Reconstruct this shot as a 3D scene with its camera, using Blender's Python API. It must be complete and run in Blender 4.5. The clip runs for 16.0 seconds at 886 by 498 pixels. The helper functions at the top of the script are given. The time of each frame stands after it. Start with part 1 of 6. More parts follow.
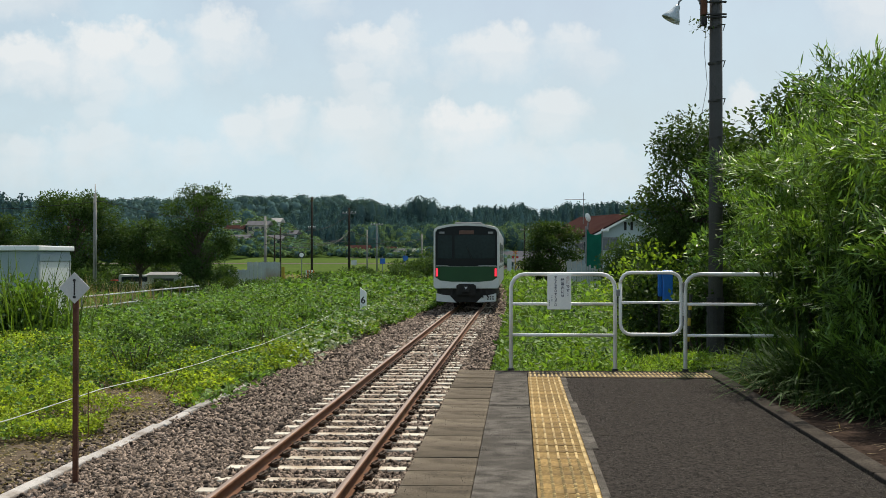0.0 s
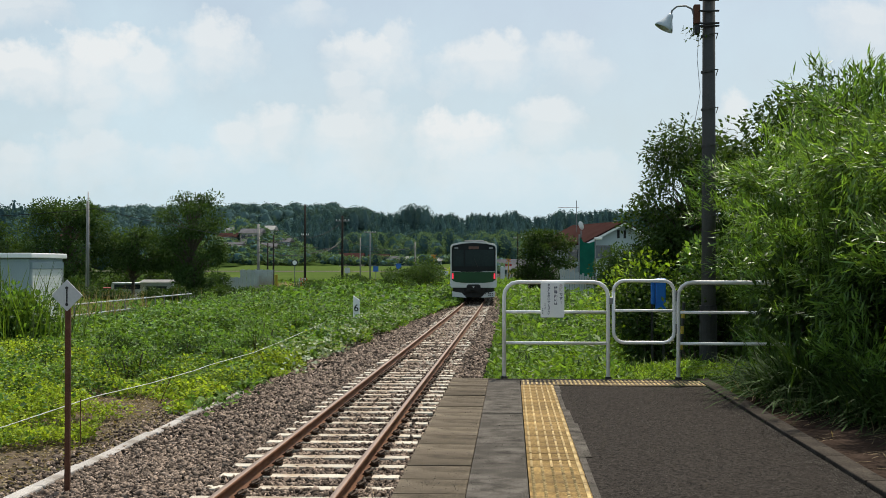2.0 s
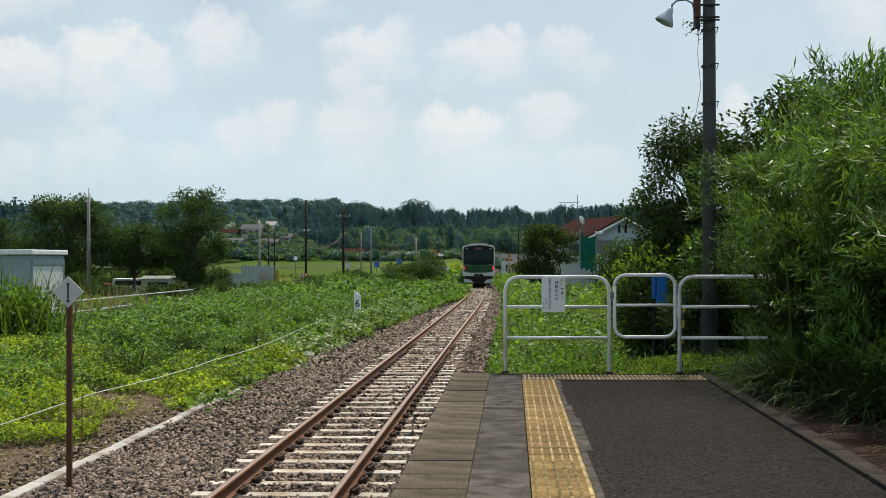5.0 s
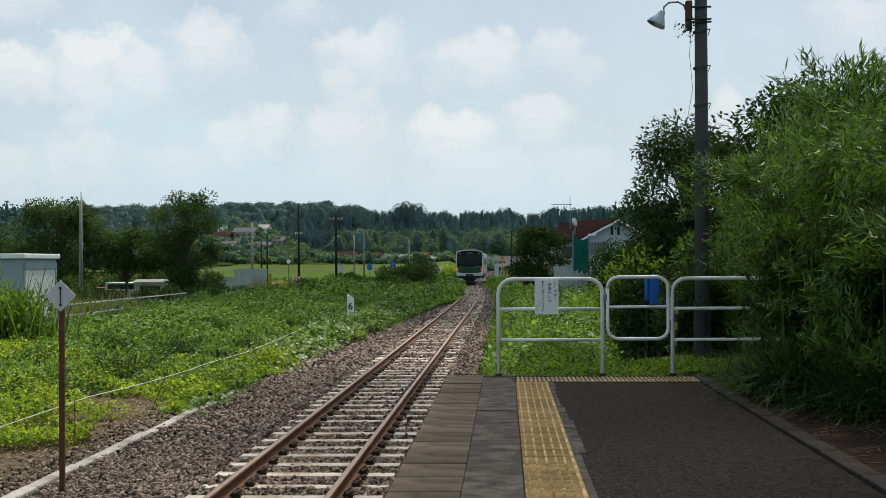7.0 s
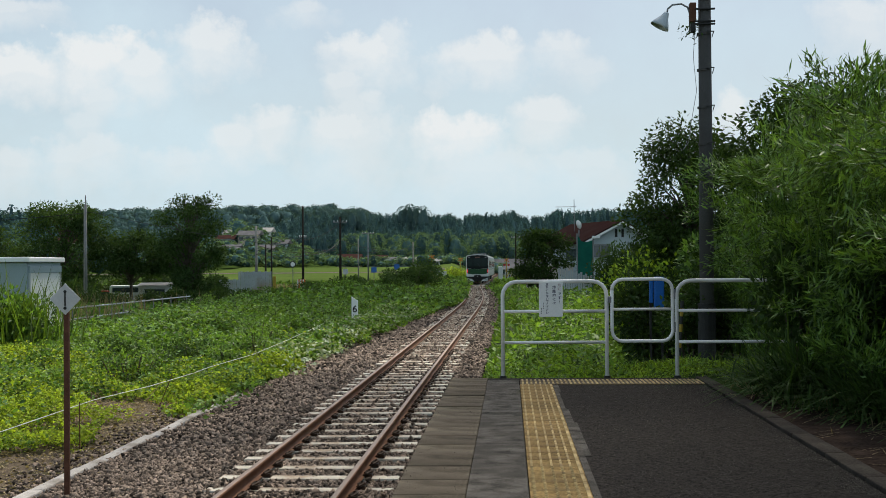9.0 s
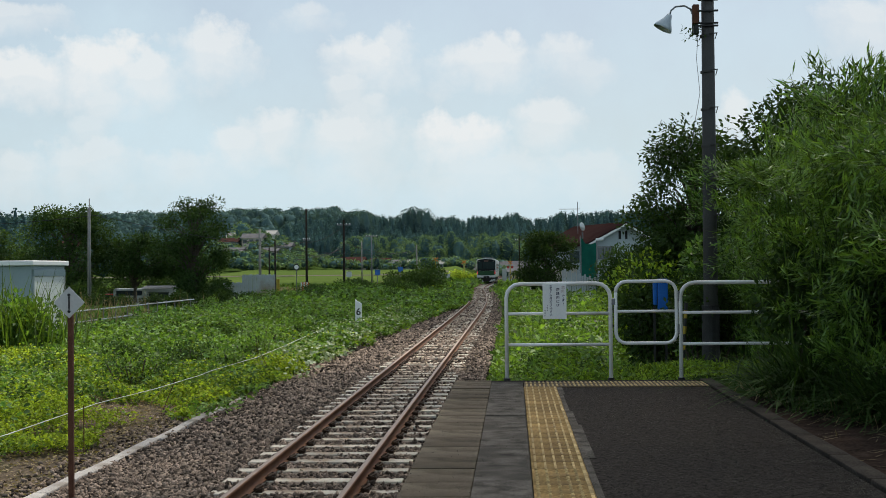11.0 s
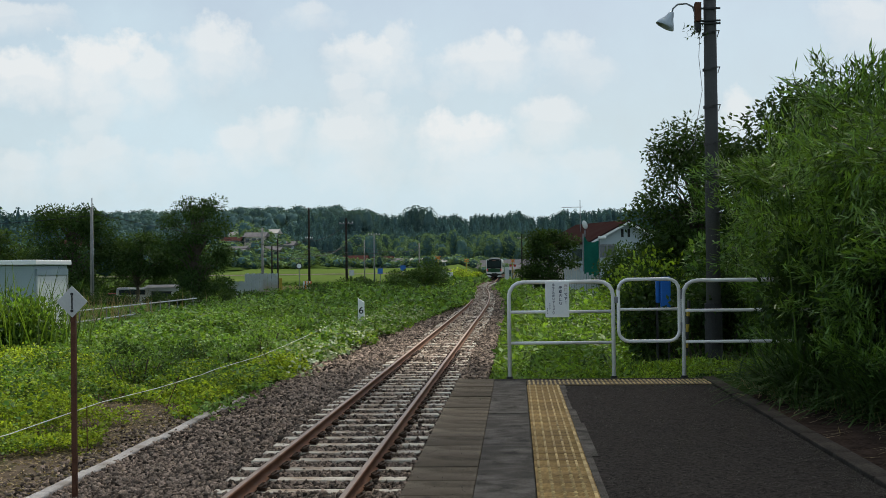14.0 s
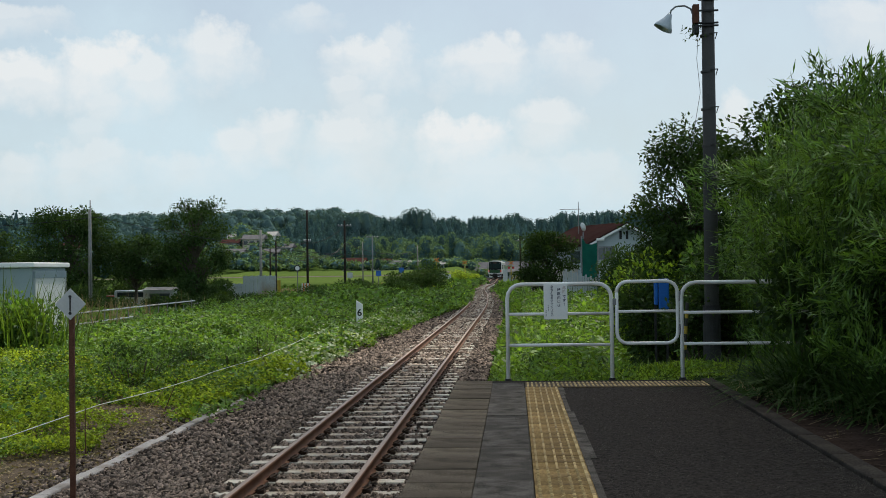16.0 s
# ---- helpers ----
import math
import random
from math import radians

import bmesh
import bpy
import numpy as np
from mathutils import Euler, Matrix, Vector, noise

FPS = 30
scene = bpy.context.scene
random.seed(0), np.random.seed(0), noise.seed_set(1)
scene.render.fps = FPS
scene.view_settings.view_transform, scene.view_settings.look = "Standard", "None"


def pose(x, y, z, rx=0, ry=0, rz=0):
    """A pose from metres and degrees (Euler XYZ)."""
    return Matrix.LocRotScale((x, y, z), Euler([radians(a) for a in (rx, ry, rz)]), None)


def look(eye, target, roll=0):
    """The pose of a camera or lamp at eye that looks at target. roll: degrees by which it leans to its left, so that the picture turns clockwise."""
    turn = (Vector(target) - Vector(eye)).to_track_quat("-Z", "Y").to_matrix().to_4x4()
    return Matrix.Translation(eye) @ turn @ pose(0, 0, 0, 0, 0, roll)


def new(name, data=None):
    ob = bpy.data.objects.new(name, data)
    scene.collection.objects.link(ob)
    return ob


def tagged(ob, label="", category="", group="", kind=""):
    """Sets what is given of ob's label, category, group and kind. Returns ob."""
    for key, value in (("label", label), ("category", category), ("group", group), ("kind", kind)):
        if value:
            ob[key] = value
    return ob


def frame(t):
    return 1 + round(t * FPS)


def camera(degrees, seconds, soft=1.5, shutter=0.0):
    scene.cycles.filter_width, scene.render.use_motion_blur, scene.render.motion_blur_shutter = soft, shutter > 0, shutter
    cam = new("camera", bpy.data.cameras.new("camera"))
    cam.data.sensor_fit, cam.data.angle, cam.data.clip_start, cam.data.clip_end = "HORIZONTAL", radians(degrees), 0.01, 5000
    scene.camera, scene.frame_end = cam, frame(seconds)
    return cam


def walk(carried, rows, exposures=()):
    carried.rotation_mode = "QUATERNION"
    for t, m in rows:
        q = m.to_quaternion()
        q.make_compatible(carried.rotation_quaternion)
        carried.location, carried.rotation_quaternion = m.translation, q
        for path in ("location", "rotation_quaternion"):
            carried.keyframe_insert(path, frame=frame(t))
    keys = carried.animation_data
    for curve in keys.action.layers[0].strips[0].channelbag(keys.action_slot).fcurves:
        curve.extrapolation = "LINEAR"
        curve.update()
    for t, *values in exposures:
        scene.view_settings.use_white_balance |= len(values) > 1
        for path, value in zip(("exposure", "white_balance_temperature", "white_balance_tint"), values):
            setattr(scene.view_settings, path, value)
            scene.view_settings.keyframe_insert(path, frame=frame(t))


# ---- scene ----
cam = camera(40.0, 16.0, soft=0.75)
EYE = (0.0, 0.0, 2.17)


def aim(yaw, pitch, roll):
    """The pose of the hand-held camera: degrees to the left of the line of the track, up, and lean."""
    a, b = radians(yaw), radians(pitch)
    way = Vector((-math.sin(a) * math.cos(b), math.cos(a) * math.cos(b), math.sin(b)))
    return look(EYE, Vector(EYE) + 50 * way, roll)


walk(cam, [
    (0.0, aim(3.520, 0.438, -0.000)),
    (0.5, aim(3.202, 0.527, 0.012)),
    (1.0, aim(3.170, 0.654, 0.052)),
    (1.5, aim(3.163, 0.769, 0.066)),
    (2.0, aim(3.202, 0.810, 0.064)),
    (2.5, aim(3.320, 0.788, 0.079)),
    (3.0, aim(3.381, 0.679, 0.021)),
    (3.5, aim(3.374, 0.594, -0.043)),
    (4.0, aim(3.363, 0.575, -0.062)),
    (6.5, aim(2.957, 0.643, -0.304)),
    (7.0, aim(2.912, 0.698, -0.336)),
    (7.5, aim(2.932, 0.753, -0.304)),
    (8.0, aim(2.998, 0.773, -0.360)),
    (8.5, aim(3.044, 0.809, -0.381)),
    (9.0, aim(3.106, 0.824, -0.455)),
    (11.5, aim(3.302, 1.035, -0.577)),
    (12.0, aim(3.355, 1.117, -0.567)),
    (12.5, aim(3.456, 1.032, -0.604)),
    (13.0, aim(3.514, 0.922, -0.674)),
    (13.5, aim(3.458, 0.837, -0.676)),
    (14.0, aim(3.392, 0.871, -0.712)),
    (14.5, aim(3.374, 0.942, -0.687)),
    (15.0, aim(3.349, 0.981, -0.644)),
    (15.5, aim(3.356, 0.953, -0.708)),
    (16.0, aim(3.312, 0.972, -0.759)),
])

# ---- light ----
SUN_EL, SUN_AZ = radians(58), radians(14)          # ahead of the camera, a little to its right
world = bpy.data.worlds.new("summer_sky")
scene.world = world
world.use_nodes = True


def sky():
    nt = world.node_tree
    nt.nodes.clear()
    N, L = nt.nodes.new, nt.links.new

    def math_node(op, a, b=None, clamp=False):
        n = N("ShaderNodeMath")
        n.operation, n.use_clamp = op, clamp
        for i, v in enumerate((a, b)):
            if v is None:
                continue
            if isinstance(v, (int, float)):
                n.inputs[i].default_value = v
            else:
                L(v, n.inputs[i])
        return n.outputs[0]

    out, bg, tex = N("ShaderNodeOutputWorld"), N("ShaderNodeBackground"), N("ShaderNodeTexSky")
    tex.sky_type, tex.sun_disc = "NISHITA", False
    tex.sun_elevation, tex.sun_rotation = SUN_EL, SUN_AZ
    tex.air_density, tex.dust_density, tex.ozone_density = 1.0, 3.0, 1.5
    co = N("ShaderNodeTexCoord")
    sep = N("ShaderNodeSeparateXYZ")
    L(co.outputs["Generated"], sep.inputs[0])
    ahead = math_node("MAXIMUM", sep.outputs[1], 0.05)
    swirl = N("ShaderNodeTexNoise")
    swirl.inputs["Scale"].default_value, swirl.inputs["Detail"].default_value, swirl.inputs["Roughness"].default_value = 15.0, 5.0, 0.55
    L(co.outputs["Generated"], swirl.inputs["Vector"])
    bend = N("ShaderNodeSeparateXYZ")
    L(swirl.outputs["Color"], bend.inputs[0])
    u = math_node("ADD", math_node("DIVIDE", sep.outputs[0], ahead), math_node("MULTIPLY", math_node("SUBTRACT", bend.outputs[0], 0.5), 0.07))
    v = math_node("ADD", math_node("DIVIDE", sep.outputs[2], ahead), math_node("MULTIPLY", math_node("SUBTRACT", bend.outputs[1], 0.5), 0.035))
    # two scales of turbulence that fray the clouds
    noises = []
    for scale, detail, rough in ((24.0, 8.0, 0.55), (6.0, 7.0, 0.6), (75.0, 6.0, 0.6)):
        n = N("ShaderNodeTexNoise")
        n.inputs["Scale"].default_value, n.inputs["Detail"].default_value = scale, detail
        n.inputs["Roughness"].default_value = rough
        L(co.outputs["Generated"], n.inputs["Vector"])
        noises.append(n.outputs["Fac"])
    fray = math_node("ADD", math_node("MULTIPLY", math_node("SUBTRACT", noises[0], 0.5), 1.4), math_node("MULTIPLY", math_node("SUBTRACT", noises[2], 0.5), 1.2))
    # the cumulus puffs: centre, half width and height above the base in slopes from the eye, and strength
    puffs = ((-0.348, 0.168, 0.046, 0.027, 1.0), (-0.405, 0.165, 0.042, 0.022, 0.95), (-0.304, 0.163, 0.034, 0.018, 0.8),
             (-0.335, 0.143, 0.034, 0.016, 0.6), (-0.246, 0.182, 0.034, 0.024, 0.8), (-0.110, 0.172, 0.036, 0.02, 0.85),
             (-0.092, 0.18, 0.018, 0.022, 0.6), (-0.020, 0.168, 0.042, 0.023, 0.8), (0.047, 0.178, 0.03, 0.014, 0.65),
             (0.066, 0.16, 0.024, 0.014, 0.4), (-0.040, 0.104, 0.036, 0.021, 1.0), (0.027, 0.118, 0.03, 0.022, 0.7),
             (-0.190, 0.114, 0.032, 0.022, 0.75), (-0.225, 0.104, 0.026, 0.018, 0.65), (-0.138, 0.108, 0.034, 0.02, 0.7),
             (-0.134, 0.15, 0.018, 0.013, 0.6), (-0.113, 0.136, 0.014, 0.014, 0.55), (-0.125, 0.1, 0.045, 0.034, 0.5),
             (-0.352, 0.118, 0.022, 0.016, 0.4), (-0.415, 0.088, 0.03, 0.022, 0.5), (-0.375, 0.09, 0.03, 0.022, 0.5),
             (-0.340, 0.093, 0.034, 0.018, 0.5), (-0.265, 0.09, 0.04, 0.016, 0.4), (0.180, 0.123, 0.022, 0.018, 0.75),
             (0.295, 0.196, 0.05, 0.022, 0.65), (-0.165, 0.21, 0.03, 0.012, 0.5), (-0.42, 0.212, 0.05, 0.01, 0.6),
             (-0.02, 0.075, 0.06, 0.02, 0.4), (0.07, 0.078, 0.05, 0.018, 0.35))
    total = None
    for cu, cv, ru, rv, s in puffs:
        du = math_node("DIVIDE", math_node("SUBTRACT", u, cu), ru)
        up = math_node("SUBTRACT", v, cv)
        dv = math_node("MAXIMUM", math_node("MULTIPLY", up, 1 / rv), math_node("MULTIPLY", up, -0.85 / rv))
        d = math_node("SQRT", math_node("ADD", math_node("MULTIPLY", du, du), math_node("MULTIPLY", dv, dv)))
        d = math_node("ADD", d, fray)
        gain = math_node("ADD", math_node("MULTIPLY", math_node("MULTIPLY", up, 1 / rv, clamp=True), 1.7), 0.8)
        puff = math_node("MULTIPLY", math_node("MULTIPLY", math_node("SUBTRACT", 1.25, d, clamp=True), gain, clamp=True), 0.92 * s)
        total = puff if total is None else math_node("MAXIMUM", total, puff)
    # thin haze everywhere, thicker towards the horizon
    veil = math_node("MULTIPLY", math_node("SUBTRACT", noises[1], 0.4, clamp=True), 1.3)
    low = math_node("MULTIPLY", math_node("SUBTRACT", 0.3, math_node("ABSOLUTE", sep.outputs[2]), clamp=True), 3.0)
    lit = math_node("MULTIPLY", math_node("MAXIMUM", math_node("MULTIPLY", sep.outputs[1], -1.0), 0.0), 0.5)   # the sunlit clouds opposite the sun
    haze = math_node("ADD", math_node("ADD", math_node("ADD", veil, low), lit), 0.1, clamp=True)
    mix1, mix2 = N("ShaderNodeMixRGB"), N("ShaderNodeMixRGB")
    L(math_node("MULTIPLY", haze, 0.9), mix1.inputs[0])
    L(tex.outputs[0], mix1.inputs[1])
    mix1.inputs[2].default_value = (6.4, 7.95, 8.75, 1)
    L(total, mix2.inputs[0])
    L(mix1.outputs[0], mix2.inputs[1])
    mix2.inputs[2].default_value = (8.35, 8.6, 8.65, 1)
    L(mix2.outputs[0], bg.inputs[0])
    bg.inputs[1].default_value = 0.1
    L(bg.outputs[0], out.inputs[0])


sky()
sun = new("sun", bpy.data.lights.new("sun", "SUN"))
sun.data.energy, sun.data.angle, sun.data.color = 5.0, radians(0.6), (1.0, 0.93, 0.81)
sun.matrix_world = look((0, 0, 60), Vector((0, 0, 60)) - Vector((math.sin(SUN_AZ) * math.cos(SUN_EL), math.cos(SUN_AZ) * math.cos(SUN_EL), math.sin(SUN_EL))))
scene.view_settings.exposure = 0.0


# ---- materials ----
def mat(name, c1, c2, scale=3.0, fine=60.0, rough=0.8, bump=0.3, metal=0.0, spread=0.35, dist=0.01, piece=0.0, leaf=0.0, spec=0.3, stain=None):
    """Two colours mixed by coarse and fine noise, with relief. piece: how far each object or island differs in
    brightness. leaf: the share of light that passes through. stain: a third colour in coarse blotches."""
    m = bpy.data.materials.new(name)
    m.use_nodes = True
    nt = m.node_tree
    N, L = nt.nodes.new, nt.links.new
    bsdf = nt.nodes["Principled BSDF"]
    bsdf.inputs["Roughness"].default_value = rough
    bsdf.inputs["Metallic"].default_value = metal
    bsdf.inputs["Specular IOR Level"].default_value = spec
    co = N("ShaderNodeTexCoord")
    big, small = N("ShaderNodeTexNoise"), N("ShaderNodeTexNoise")
    big.inputs["Scale"].default_value, big.inputs["Detail"].default_value = scale, 4
    small.inputs["Scale"].default_value, small.inputs["Detail"].default_value = fine, 5
    for n in (big, small):
        L(co.outputs["Object"], n.inputs["Vector"])
    add = N("ShaderNodeMath")
    add.operation = "ADD"
    L(big.outputs["Fac"], add.inputs[0])
    L(small.outputs["Fac"], add.inputs[1])
    ramp = N("ShaderNodeMapRange")
    ramp.inputs["From Min"].default_value, ramp.inputs["From Max"].default_value = 1.0 - spread, 1.0 + spread
    L(add.outputs[0], ramp.inputs["Value"])
    mix = N("ShaderNodeMixRGB")
    mix.inputs[1].default_value, mix.inputs[2].default_value = (*c1, 1), (*c2, 1)
    L(ramp.outputs[0], mix.inputs[0])
    colour = mix.outputs[0]
    if stain:
        st, sr, sm = N("ShaderNodeTexNoise"), N("ShaderNodeMapRange"), N("ShaderNodeMixRGB")
        st.inputs["Scale"].default_value, st.inputs["Detail"].default_value = scale * 0.45, 6
        L(co.outputs["Object"], st.inputs["Vector"])
        sr.inputs["From Min"].default_value, sr.inputs["From Max"].default_value = 0.5, 0.68
        L(st.outputs["Fac"], sr.inputs["Value"])
        L(sr.outputs[0], sm.inputs[0])
        L(colour, sm.inputs[1])
        sm.inputs[2].default_value = (*stain, 1)
        colour = sm.outputs[0]
    if piece:
        hsv, rng, rnd = N("ShaderNodeHueSaturation"), N("ShaderNodeMapRange"), N("ShaderNodeMath")
        geo, info = N("ShaderNodeNewGeometry"), N("ShaderNodeObjectInfo")
        rnd.operation = "ADD"
        L(geo.outputs["Random Per Island"], rnd.inputs[0])
        L(info.outputs["Random"], rnd.inputs[1])
        frac = N("ShaderNodeMath")
        frac.operation = "FRACT"
        L(rnd.outputs[0], frac.inputs[0])
        rng.inputs["To Min"].default_value, rng.inputs["To Max"].default_value = 1 - piece, 1 + piece
        L(frac.outputs[0], rng.inputs["Value"])
        L(rng.outputs[0], hsv.inputs["Value"])
        L(colour, hsv.inputs["Color"])
        colour = hsv.outputs[0]
    L(colour, bsdf.inputs["Base Color"])
    if bump:
        b = N("ShaderNodeBump")
        b.inputs["Strength"].default_value, b.inputs["Distance"].default_value = bump, dist
        L(add.outputs[0], b.inputs["Height"])
        L(b.outputs[0], bsdf.inputs["Normal"])
    if leaf:
        tr, ms = N("ShaderNodeBsdfTranslucent"), N("ShaderNodeMixShader")
        warm = N("ShaderNodeMixRGB")
        warm.blend_type = "MULTIPLY"
        warm.inputs[0].default_value = 1
        warm.inputs[2].default_value = (1.6, 1.6, 0.55, 1)
        L(colour, warm.inputs[1])
        L(warm.outputs[0], tr.inputs[0])
        ms.inputs[0].default_value = leaf
        L(bsdf.outputs[0], ms.inputs[1])
        L(tr.outputs[0], ms.inputs[2])
        L(ms.outputs[0], nt.nodes["Material Output"].inputs[0])
    return m


def glow(name, colour, strength):
    m = bpy.data.materials.new(name)
    m.use_nodes = True
    b = m.node_tree.nodes["Principled BSDF"]
    b.inputs["Base Color"].default_value = (*colour, 1)
    b.inputs["Emission Color"].default_value = (*colour, 1)
    b.inputs["Emission Strength"].default_value = strength
    return m


